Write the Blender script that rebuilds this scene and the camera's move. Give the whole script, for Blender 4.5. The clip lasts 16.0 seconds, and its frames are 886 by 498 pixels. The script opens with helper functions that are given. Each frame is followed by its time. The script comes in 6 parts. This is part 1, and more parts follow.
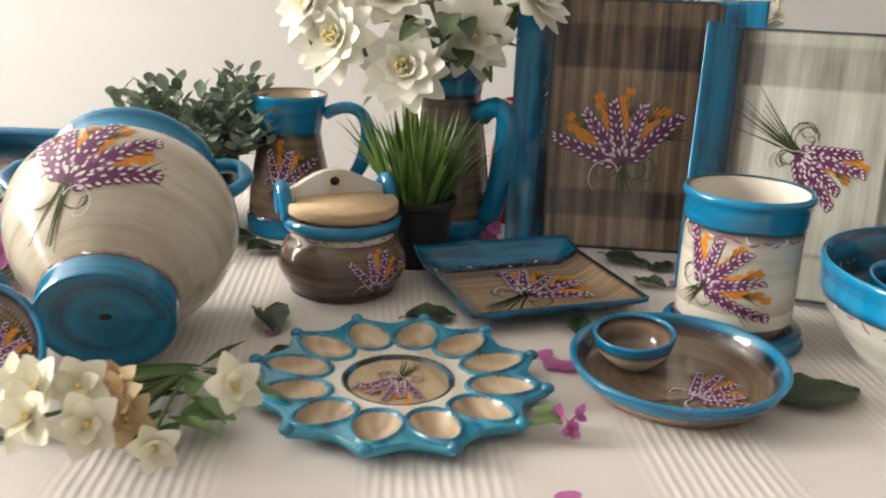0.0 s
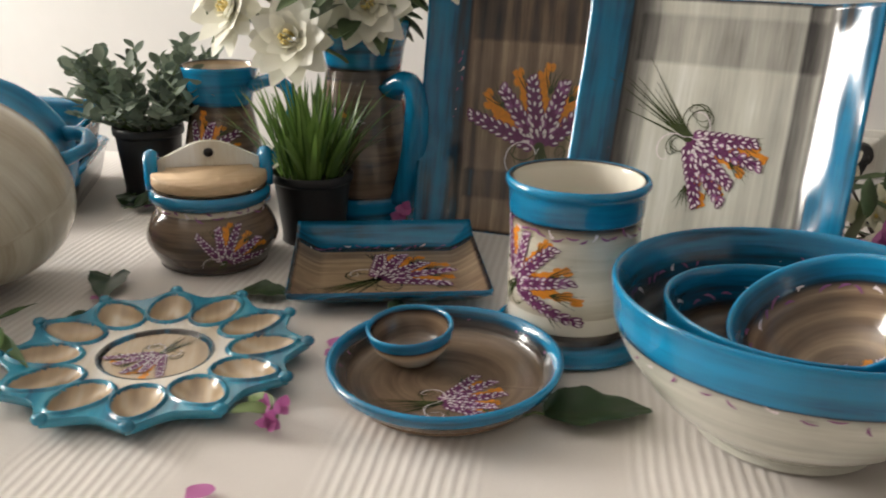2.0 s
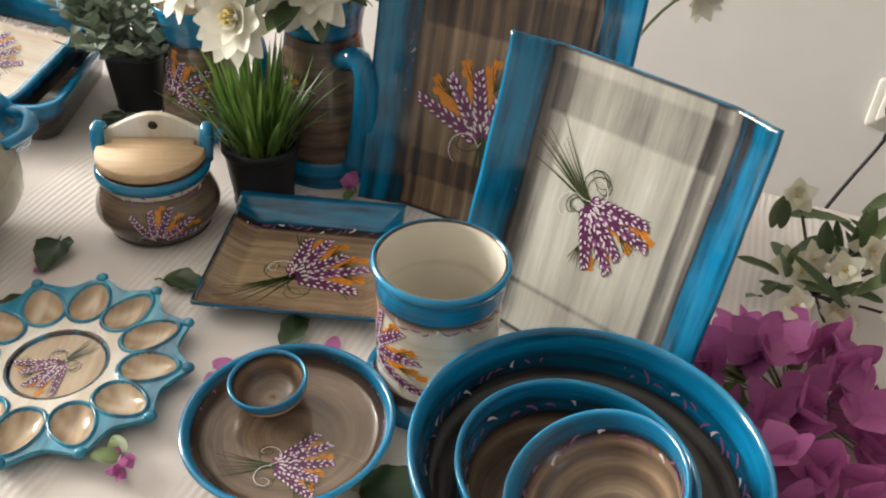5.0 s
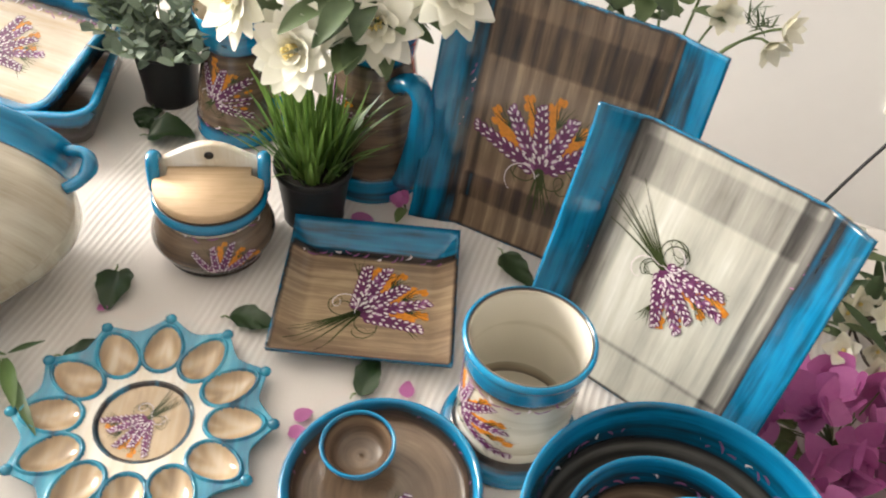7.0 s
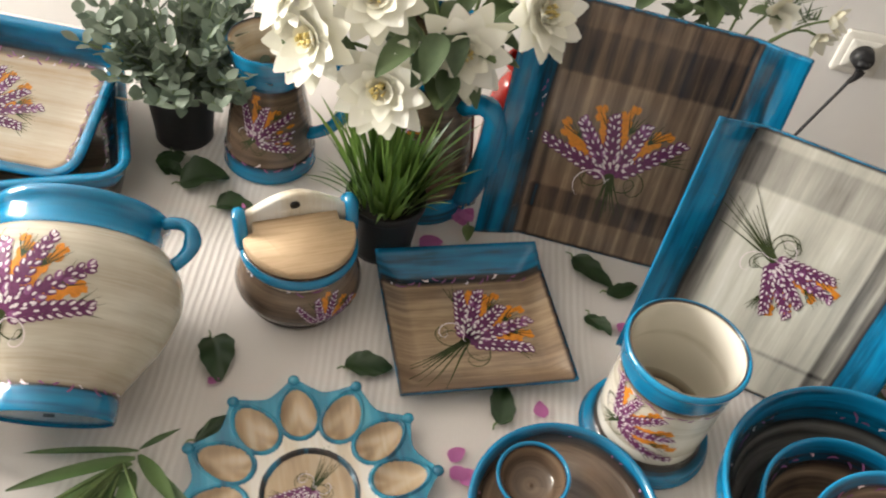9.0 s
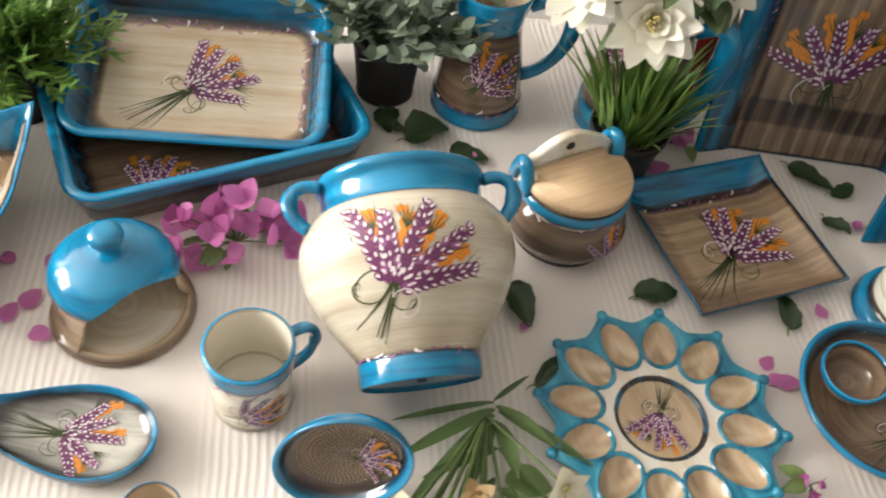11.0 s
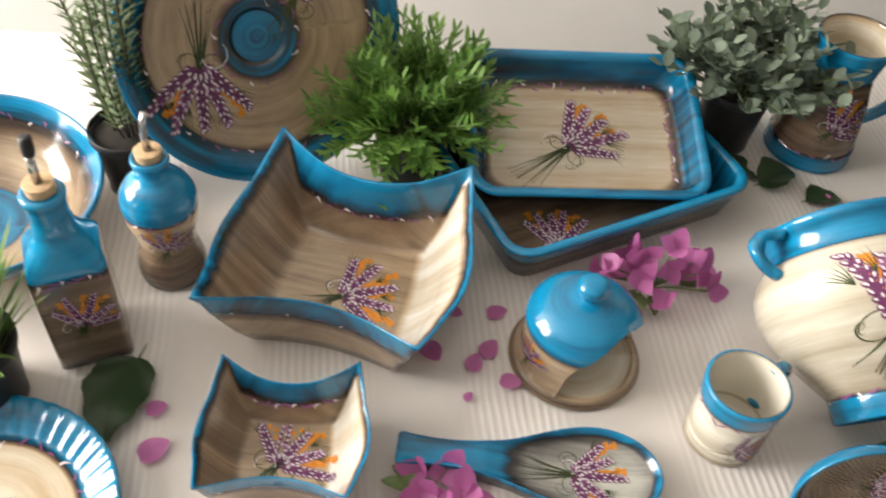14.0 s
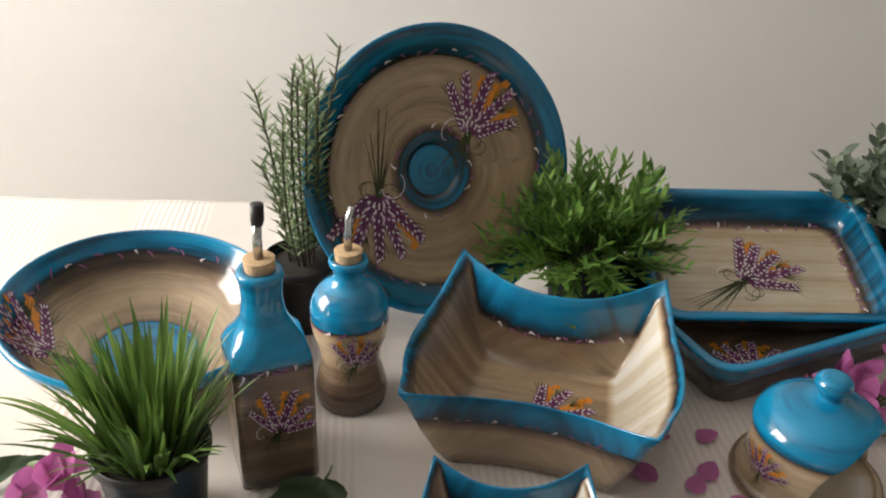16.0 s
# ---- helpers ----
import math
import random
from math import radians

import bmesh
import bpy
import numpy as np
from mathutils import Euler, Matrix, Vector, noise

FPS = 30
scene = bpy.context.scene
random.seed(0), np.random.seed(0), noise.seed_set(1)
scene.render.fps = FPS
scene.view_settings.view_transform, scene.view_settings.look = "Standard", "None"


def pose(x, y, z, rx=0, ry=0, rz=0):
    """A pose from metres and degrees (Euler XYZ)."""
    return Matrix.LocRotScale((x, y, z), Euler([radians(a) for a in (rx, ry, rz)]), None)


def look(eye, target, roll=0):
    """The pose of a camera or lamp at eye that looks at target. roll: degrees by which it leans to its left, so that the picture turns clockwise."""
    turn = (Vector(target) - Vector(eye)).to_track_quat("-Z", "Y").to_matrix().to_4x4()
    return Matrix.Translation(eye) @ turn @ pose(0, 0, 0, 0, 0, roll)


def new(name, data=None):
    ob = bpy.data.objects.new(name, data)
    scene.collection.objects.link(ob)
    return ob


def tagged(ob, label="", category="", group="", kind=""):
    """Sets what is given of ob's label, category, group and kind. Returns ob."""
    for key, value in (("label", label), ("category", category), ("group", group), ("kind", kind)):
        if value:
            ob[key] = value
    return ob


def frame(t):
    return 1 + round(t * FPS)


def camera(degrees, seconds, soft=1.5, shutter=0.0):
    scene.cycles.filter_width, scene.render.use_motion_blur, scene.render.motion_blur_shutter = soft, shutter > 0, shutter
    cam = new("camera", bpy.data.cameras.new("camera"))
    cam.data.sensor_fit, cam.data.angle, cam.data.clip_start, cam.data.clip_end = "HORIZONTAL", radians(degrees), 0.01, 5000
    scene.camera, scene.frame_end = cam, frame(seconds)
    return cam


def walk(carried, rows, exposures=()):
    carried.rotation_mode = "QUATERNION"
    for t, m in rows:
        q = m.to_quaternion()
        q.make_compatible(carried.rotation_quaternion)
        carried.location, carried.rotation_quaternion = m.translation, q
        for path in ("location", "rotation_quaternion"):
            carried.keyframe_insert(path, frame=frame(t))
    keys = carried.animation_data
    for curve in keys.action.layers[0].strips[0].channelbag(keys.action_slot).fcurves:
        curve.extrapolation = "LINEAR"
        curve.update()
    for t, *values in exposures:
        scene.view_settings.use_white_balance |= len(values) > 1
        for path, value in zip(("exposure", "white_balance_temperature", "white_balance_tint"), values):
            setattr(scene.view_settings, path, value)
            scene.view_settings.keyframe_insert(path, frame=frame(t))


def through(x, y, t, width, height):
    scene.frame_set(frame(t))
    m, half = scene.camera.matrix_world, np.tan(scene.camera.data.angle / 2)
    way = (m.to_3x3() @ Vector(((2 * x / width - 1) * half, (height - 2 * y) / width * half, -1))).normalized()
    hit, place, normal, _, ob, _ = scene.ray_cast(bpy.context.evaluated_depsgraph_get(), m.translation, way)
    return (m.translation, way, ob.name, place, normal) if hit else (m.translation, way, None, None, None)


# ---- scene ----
cam = camera(53.34, 16.0, soft=2.0, shutter=0.4)
PATH = [  # seconds, place, turn
    (0.0, -0.0000, -0.0000, 0.3491, 72.009, -2.035, 0.000),
    (0.5, 0.1176, 0.0348, 0.3474, 72.597, -1.206, 5.521),
    (1.0, 0.2340, 0.0562, 0.3350, 71.557, -1.424, 11.404),
    (1.5, 0.2927, 0.0640, 0.3527, 70.985, -1.643, 11.056),
    (2.0, 0.3594, 0.0850, 0.3466, 70.333, -0.957, 13.434),
    (2.5, 0.4673, 0.1274, 0.3513, 70.858, -0.988, 15.164),
    (3.0, 0.5338, 0.1661, 0.3717, 69.101, -1.121, 20.623),
    (3.5, 0.5306, 0.1835, 0.4285, 65.291, -0.107, 27.176),
    (4.0, 0.5418, 0.2014, 0.5005, 61.010, -0.474, 25.153),
    (6.5, 0.4390, 0.3154, 0.7404, 46.061, -4.639, 23.558),
    (7.0, 0.3650, 0.3055, 0.7664, 44.947, -5.157, 21.393),
    (7.5, 0.2817, 0.2998, 0.7874, 43.858, -4.901, 17.542),
    (8.0, 0.2042, 0.2788, 0.8039, 43.974, -5.831, 13.088),
    (10.5, -0.2382, 0.2857, 0.7753, 40.432, -7.443, 1.493),
    (11.0, -0.3456, 0.2540, 0.7680, 39.615, -6.787, -1.154),
    (11.5, -0.4042, 0.2513, 0.7575, 39.302, -7.480, -0.606),
    (12.0, -0.4772, 0.2740, 0.7626, 39.435, -6.529, -0.073),
    (12.5, -0.5330, 0.2726, 0.7613, 39.025, -5.582, 0.119),
    (13.0, -0.5853, 0.2534, 0.7634, 39.539, -5.870, 0.469),
    (13.5, -0.6868, 0.2421, 0.7719, 40.302, -5.260, -0.541),
    (14.0, -0.7867, 0.2328, 0.7783, 42.260, -3.993, -1.818),
    (14.5, -0.8521, 0.2258, 0.7691, 45.094, -3.746, -1.430),
    (15.0, -0.8979, 0.2056, 0.7388, 48.268, -3.451, -0.580),
    (15.5, -0.9361, 0.1791, 0.6831, 53.918, -3.206, -0.518),
    (16.0, -0.9500, 0.1620, 0.6047, 60.202, -1.870, -0.752),
]
EXPOSURES = [(0.0, 0.08), (1.0, 0.05), (2.0, -0.08), (2.5, -0.05), (3.0, 0.08), (4.0, -0.05), (6.5, 0.84), (7.0, 0.79), (7.5, 0.66), (8.0, 0.49), (10.5, 0.22), (11.0, 0.14), (12.5, 0.03), (13.5, 0.01), (14.0, -0.23), (14.5, -0.52), (15.0, -0.85), (15.5, -0.96), (16.0, -0.84)]  # seconds, stops
walk(cam, [(t, pose(*row)) for t, *row in PATH], EXPOSURES)

# ---------------- light ----------------
world = bpy.data.worlds.new("world")
scene.world = world
world.use_nodes = True
wn = world.node_tree.nodes
sky = wn.new("ShaderNodeTexSky")
sky.sky_type, sky.sun_disc, sky.sun_elevation, sky.sun_rotation = "NISHITA", False, radians(35), radians(-80)
wn["Background"].inputs["Strength"].default_value = 0.12
world.node_tree.links.new(sky.outputs[0], wn["Background"].inputs["Color"])
WINDOW = (-3.35, 0.86, 1.0)      # middle of the window's opening in the side wall
area = bpy.data.lights.new("window_light", "AREA")
area.shape, area.size, area.size_y, area.energy, area.color = "RECTANGLE", 1.3, 1.4, 190, (1.0, 0.95, 0.875)
new("window_light", area).matrix_world = look(WINDOW, (0.0, 0.72, 0.15))

# ---------------- materials ----------------
def nodes(name):
    m = bpy.data.materials.new(name)
    m.use_nodes = True
    t = m.node_tree
    return m, t, t.nodes["Principled BSDF"], lambda a, b: t.links.new(a, b)


def ramp_node(t, stops):
    r = t.nodes.new("ShaderNodeValToRGB")
    e = r.color_ramp.elements
    while len(e) < len(stops):
        e.new(0.5)
    for k, (p, c) in zip(e, stops):
        k.position, k.color = p, (*c, 1)
    return r


def noise_node(t, scale, detail=3.0, rough=0.55):
    n = t.nodes.new("ShaderNodeTexNoise")
    n.inputs["Scale"].default_value, n.inputs["Detail"].default_value, n.inputs["Roughness"].default_value = scale, detail, rough
    return n


def math_node(t, op, a, b):
    n = t.nodes.new("ShaderNodeMath")
    n.operation = op
    for i, v in enumerate((a, b)):
        if not isinstance(v, (int, float)):
            t.links.new(v, n.inputs[i])
        else:
            n.inputs[i].default_value = v
    return n.outputs[0]


BROWNS = ((0.082, 0.056, 0.041), (0.24, 0.165, 0.108), (0.52, 0.385, 0.245), (0.67, 0.59, 0.46), (0.8, 0.77, 0.71))
CREAMS = ((0.07, 0.056, 0.047), (0.21, 0.17, 0.13), (0.46, 0.39, 0.29), (0.63, 0.59, 0.485), (0.79, 0.75, 0.655))
GREYS = ((0.06, 0.057, 0.054), (0.18, 0.172, 0.158), (0.40, 0.39, 0.345), (0.58, 0.575, 0.50), (0.75, 0.745, 0.69))


def glaze_material(name="brushed_glaze", blues=((0.004, 0.245, 0.48), (0.004, 0.165, 0.33), (0.004, 0.075, 0.145)), earths=BROWNS):
    """Hand-brushed glaze: the attribute 'paint' holds the colour's place on the scale, and metres across and along the brush."""
    m, t, b, link = nodes(name)
    at = t.nodes.new("ShaderNodeAttribute")
    at.attribute_name = "paint"
    sep = t.nodes.new("ShaderNodeSeparateXYZ")
    link(at.outputs["Vector"], sep.inputs[0])
    com = t.nodes.new("ShaderNodeCombineXYZ")
    link(math_node(t, "MULTIPLY", sep.outputs[1], 1.0), com.inputs[0])
    link(math_node(t, "MULTIPLY", sep.outputs[2], 0.07), com.inputs[1])
    info = t.nodes.new("ShaderNodeObjectInfo")
    link(math_node(t, "MULTIPLY", info.outputs["Random"], 3.0), com.inputs[2])
    broad, fine = noise_node(t, 75, 2.5), noise_node(t, 420, 2.0)
    link(com.outputs[0], broad.inputs["Vector"])
    link(com.outputs[0], fine.inputs["Vector"])
    tc = t.nodes.new("ShaderNodeTexCoord")
    blot = noise_node(t, 28, 3.0)
    link(tc.outputs["Object"], blot.inputs["Vector"])
    amount = math_node(t, "MULTIPLY", math_node(t, "SUBTRACT", 1.2, sep.outputs[0]), 0.5)
    v = math_node(t, "ADD", math_node(t, "MULTIPLY", math_node(t, "SUBTRACT", broad.outputs[0], 0.5), amount), sep.outputs[0])
    wash = noise_node(t, 34, 3.0, 0.6)
    link(com.outputs[0], wash.inputs["Vector"])
    pale = math_node(t, "MULTIPLY", math_node(t, "SUBTRACT", sep.outputs[0], 0.5), 1.3)
    t.nodes[-1].use_clamp = True
    v = math_node(t, "ADD", math_node(t, "MULTIPLY", math_node(t, "SUBTRACT", wash.outputs[0], 0.56), pale), v)
    v = math_node(t, "ADD", math_node(t, "MULTIPLY", math_node(t, "SUBTRACT", fine.outputs[0], 0.5), 0.12), v)
    v = math_node(t, "ADD", math_node(t, "MULTIPLY", math_node(t, "SUBTRACT", blot.outputs[0], 0.5), 0.10), v)
    r = ramp_node(t, [(0.0, blues[0]), (0.12, blues[1]), (0.2, blues[2]), (0.29, (0.02, 0.019, 0.022)),
                      (0.42, earths[0]), (0.58, earths[1]), (0.74, earths[2]), (0.88, earths[3]), (1.0, earths[4])])
    link(v, r.inputs[0])
    link(r.outputs[0], b.inputs["Base Color"])
    b.inputs["Roughness"].default_value = 0.16
    b.inputs["Coat Weight"].default_value, b.inputs["Coat Roughness"].default_value = 0.4, 0.06
    bump = t.nodes.new("ShaderNodeBump")
    bump.inputs["Strength"].default_value, bump.inputs["Distance"].default_value = 0.12, 0.001
    link(broad.outputs[0], bump.inputs["Height"])
    link(bump.outputs[0], b.inputs["Normal"])
    return m


def plain(name, colour, rough=0.5, vary=0.25, scale=60, bump=0.0, coat=0.0, metal=0.0, sheen=0.0, through=0.0):
    """A surface of one colour with grain at two scales."""
    m, t, b, link = nodes(name)
    tc = t.nodes.new("ShaderNodeTexCoord")
    a, c = noise_node(t, scale, 4.0), noise_node(t, scale * 7, 2.0)
    link(tc.outputs["Object"], a.inputs["Vector"])
    link(tc.outputs["Object"], c.inputs["Vector"])
    s = math_node(t, "ADD", math_node(t, "MULTIPLY", a.outputs[0], 0.7), math_node(t, "MULTIPLY", c.outputs[0], 0.3))
    info = t.nodes.new("ShaderNodeObjectInfo")
    s = math_node(t, "ADD", s, math_node(t, "MULTIPLY", math_node(t, "SUBTRACT", info.outputs["Random"], 0.5), 0.2))
    lo, hi = [x * (1 - vary) for x in colour], [min(1, x * (1 + vary)) for x in colour]
    r = ramp_node(t, [(0.3, lo), (0.7, hi)])
    link(s, r.inputs[0])
    link(r.outputs[0], b.inputs["Base Color"])
    b.inputs["Roughness"].default_value, b.inputs["Metallic"].default_value = rough, metal
    b.inputs["Coat Weight"].default_value = coat
    if through:
        tr = t.nodes.new("ShaderNodeBsdfTranslucent")
        link(r.outputs[0], tr.inputs["Color"])
        mix = t.nodes.new("ShaderNodeMixShader")
        mix.inputs[0].default_value = through
        link(b.outputs[0], mix.inputs[1])
        link(tr.outputs[0], mix.inputs[2])
        link(mix.outputs[0], t.nodes["Material Output"].inputs["Surface"])
    if bump:
        bp = t.nodes.new("ShaderNodeBump")
        bp.inputs["Strength"].default_value, bp.inputs["Distance"].default_value = bump, 0.001
        link(s, bp.inputs["Height"])
        link(bp.outputs[0], b.inputs["Normal"])
    return m


def leaf_material(name, dark, light, rough=0.4, through=0.25):
    """Leaves that differ one from the next within a crown."""
    m, t, b, link = nodes(name)
    geo = t.nodes.new("ShaderNodeNewGeometry")
    tc = t.nodes.new("ShaderNodeTexCoord")
    n = noise_node(t, 90, 3.0)
    link(tc.outputs["Object"], n.inputs["Vector"])
    s = math_node(t, "ADD", math_node(t, "MULTIPLY", geo.outputs["Random Per Island"], 0.65), math_node(t, "MULTIPLY", n.outputs[0], 0.35))
    r = ramp_node(t, [(0.1, dark), (0.9, light)])
    link(s, r.inputs[0])
    link(r.outputs[0], b.inputs["Base Color"])
    b.inputs["Roughness"].default_value = rough
    tr = t.nodes.new("ShaderNodeBsdfTranslucent")
    link(r.outputs[0], tr.inputs["Color"])
    mix = t.nodes.new("ShaderNodeMixShader")
    mix.inputs[0].default_value = through
    link(b.outputs[0], mix.inputs[1])
    link(tr.outputs[0], mix.inputs[2])
    link(mix.outputs[0], t.nodes["Material Output"].inputs["Surface"])
    return m


def cloth_material():
    """White ribbed cotton with woven cords: broad groups of raised cords and grey-beige bands."""
    m, t, b, link = nodes("striped_cotton")
    tc = t.nodes.new("ShaderNodeTexCoord")
    rot = t.nodes.new("ShaderNodeMapping")
    rot.inputs["Rotation"].default_value = (0, 0, radians(-4))
    link(tc.outputs["Object"], rot.inputs[0])
    sep = t.nodes.new("ShaderNodeSeparateXYZ")
    link(rot.outputs[0], sep.inputs[0])
    wob = noise_node(t, 7, 2.0)
    link(tc.outputs["Object"], wob.inputs["Vector"])
    x = math_node(t, "ADD", sep.outputs[0], math_node(t, "MULTIPLY", wob.outputs[0], 0.012))
    cord = math_node(t, "SINE", math_node(t, "MULTIPLY", x, 2 * math.pi / 0.0085), 0)
    group = math_node(t, "SINE", math_node(t, "MULTIPLY", x, 2 * math.pi / 0.21), 0)
    on = math_node(t, "MULTIPLY", math_node(t, "ADD", math_node(t, "MULTIPLY", group, 1.5), 0.45), 1.0)
    t.nodes[-1].use_clamp = True
    weave = noise_node(t, 900, 2.0)
    link(tc.outputs["Object"], weave.inputs["Vector"])
    stain = noise_node(t, 9, 3.0)
    link(tc.outputs["Object"], stain.inputs["Vector"])
    line = math_node(t, "MULTIPLY", math_node(t, "ADD", math_node(t, "MULTIPLY", cord, 0.5), 0.5), on)
    v = math_node(t, "ADD", math_node(t, "MULTIPLY", line, 0.26), math_node(t, "MULTIPLY", weave.outputs[0], 0.25))
    v = math_node(t, "ADD", v, math_node(t, "MULTIPLY", stain.outputs[0], 0.3))
    r = ramp_node(t, [(0.15, (0.66, 0.61, 0.57)), (0.7, (0.86, 0.82, 0.79))])
    link(v, r.inputs[0])
    link(r.outputs[0], b.inputs["Base Color"])
    b.inputs["Roughness"].default_value = 0.85
    bump = t.nodes.new("ShaderNodeBump")
    bump.inputs["Strength"].default_value, bump.inputs["Distance"].default_value = 0.4, 0.0011
    h = math_node(t, "ADD", line, math_node(t, "MULTIPLY", weave.outputs[0], 0.3))
    link(h, bump.inputs["Height"])
    link(bump.outputs[0], b.inputs["Normal"])
    return m


def wood_material(name, dark, light):
    m, t, b, link = nodes(name)
    tc = t.nodes.new("ShaderNodeTexCoord")
    mp = t.nodes.new("ShaderNodeMapping")
    mp.inputs["Scale"].default_value = (1.2, 22, 22)
    link(tc.outputs["Object"], mp.inputs[0])
    a, c = noise_node(t, 14, 4.0), noise_node(t, 70, 2.0)
    link(mp.outputs[0], a.inputs["Vector"])
    link(mp.outputs[0], c.inputs["Vector"])
    s = math_node(t, "ADD", math_node(t, "MULTIPLY", a.outputs[0], 0.7), math_node(t, "MULTIPLY", c.outputs[0], 0.3))
    r = ramp_node(t, [(0.3, dark), (0.7, light)])
    link(s, r.inputs[0])
    link(r.outputs[0], b.inputs["Base Color"])
    b.inputs["Roughness"].default_value = 0.55
    return m


GLAZE = glaze_material()
CREAM_GLAZE = glaze_material("cream_washed_glaze", earths=CREAMS)
GREY_GLAZE = glaze_material("grey_washed_glaze", earths=GREYS)
WASH = glaze_material("washed_blue_glaze", ((0.10, 0.42, 0.56), (0.025, 0.27, 0.42), (0.012, 0.15, 0.26)))
PURPLE = plain("purple_enamel", (0.15, 0.04, 0.115), 0.2, 0.3, 300)
LILAC = plain("lilac_enamel", (0.27, 0.095, 0.23), 0.2, 0.2, 300)
ORANGE = plain("orange_enamel", (0.72, 0.26, 0.03), 0.22, 0.25, 200)
DOTS = plain("white_enamel", (0.80, 0.71, 0.74), 0.2, 0.1, 300)
STEMS = plain("green_enamel", (0.045, 0.06, 0.02), 0.22, 0.3, 200)
PAINTS = [PURPLE, ORANGE, DOTS, STEMS, LILAC]
CLOTH = cloth_material()
WALL = plain("white_plaster", (0.78, 0.765, 0.745), 0.9, 0.03, 3, 0.15)
FLOOR = plain("grey_floor", (0.3, 0.28, 0.26), 0.6, 0.15, 5)
WOOD = wood_material("pale_beech", (0.50, 0.34, 0.19), (0.68, 0.50, 0.32))
CORK = plain("cork", (0.55, 0.38, 0.22), 0.8, 0.3, 250, 0.3)
STEEL = plain("polished_steel", (0.55, 0.55, 0.56), 0.25, 0.1, 50, metal=1.0)
BLACK = plain("black_plastic", (0.012, 0.012, 0.014), 0.45, 0.3, 80, 0.1)
SOIL = plain("dark_soil", (0.02, 0.016, 0.012), 0.95, 0.5, 120, 0.6)
GRASS = leaf_material("grass_green", (0.035, 0.09, 0.016), (0.21, 0.34, 0.08), 0.35, 0.3)
FERN = leaf_material("fern_green", (0.045, 0.14, 0.022), (0.25, 0.44, 0.09), 0.4, 0.3)
SAGE = leaf_material("sage_green", (0.085, 0.12, 0.085), (0.28, 0.34, 0.26), 0.65, 0.15)
ROSEMARY = leaf_material("rosemary_green", (0.08, 0.14, 0.06), (0.30, 0.38, 0.20), 0.55, 0.2)
LEAF = leaf_material("dark_leaf", (0.012, 0.032, 0.012), (0.035, 0.07, 0.022), 0.35, 0.08)
STALK = plain("green_stalk", (0.13, 0.19, 0.06), 0.5, 0.3, 80)
BROWN_STALK = plain("brown_stalk", (0.06, 0.04, 0.025), 0.7, 0.3, 80)
WHITE_PETAL = leaf_material("white_petal", (0.88, 0.86, 0.71), (0.95, 0.94, 0.88), 0.55, 0.3)
YELLOW = plain("yellow_stamen", (0.75, 0.6, 0.22), 0.6, 0.2, 200)
PINK = leaf_material("magenta_bract", (0.40, 0.07, 0.28), (0.66, 0.25, 0.52), 0.5, 0.35)
CREAM_PETAL = leaf_material("jasmine_petal", (0.74, 0.70, 0.52), (0.88, 0.87, 0.78), 0.55, 0.25)
WILTED_PETAL = leaf_material("wilted_petal", (0.42, 0.26, 0.12), (0.70, 0.55, 0.34), 0.65, 0.2)
RED = plain("red_glaze", (0.28, 0.02, 0.015), 0.2, 0.4, 40, coat=0.3)
WHITE_PLASTIC = plain("ivory_plastic", (0.72, 0.70, 0.64), 0.4, 0.05, 30)

# ---------------- makers ----------------
from mathutils.bvhtree import BVHTree

tau = 2 * math.pi
V = Vector


def thing(name, m, label, category, group=""):
    ob = new(name)
    ob.empty_display_size = 0.02
    ob.matrix_world = m
    return tagged(ob, label, category, group)


def mesh_part(name, verts, faces, mats, parent=None, label="", paint=None, face_mat=None, smooth=True, fields=None):
    """One mesh object from plain lists, in the place of its parent."""
    me = bpy.data.meshes.new(name)
    me.from_pydata([tuple(v) for v in verts], [], faces)
    for mt in (mats if isinstance(mats, (list, tuple)) else [mats]):
        me.materials.append(mt)
    if face_mat:
        me.polygons.foreach_set("material_index", face_mat)
    if paint:
        at = me.attributes.new("paint", "FLOAT_VECTOR", "POINT")
        at.data.foreach_set("vector", [c for p in paint for c in p])
    if fields:                      # glaze given face by face, with sharp borders
        at = me.attributes.new("paint", "FLOAT_VECTOR", "CORNER")
        at.data.foreach_set("vector", [c for q, f in zip(fields, faces) for _ in f for c in q])
    me.polygons.foreach_set("use_smooth", [smooth] * len(me.polygons))
    me.validate()
    ob = new(name, me)
    if parent:
        ob.parent = parent
    if label:
        ob["label"] = label
    return ob


def part(name, bm, mat, parent, label="", smooth=True):
    me = bpy.data.meshes.new(name)
    bm.to_mesh(me)
    bm.free()
    me.materials.append(mat)
    me.polygons.foreach_set("use_smooth", [smooth] * len(me.polygons))
    ob = new(name, me)
    ob.parent = parent
    if label:
        ob["label"] = label
    return ob


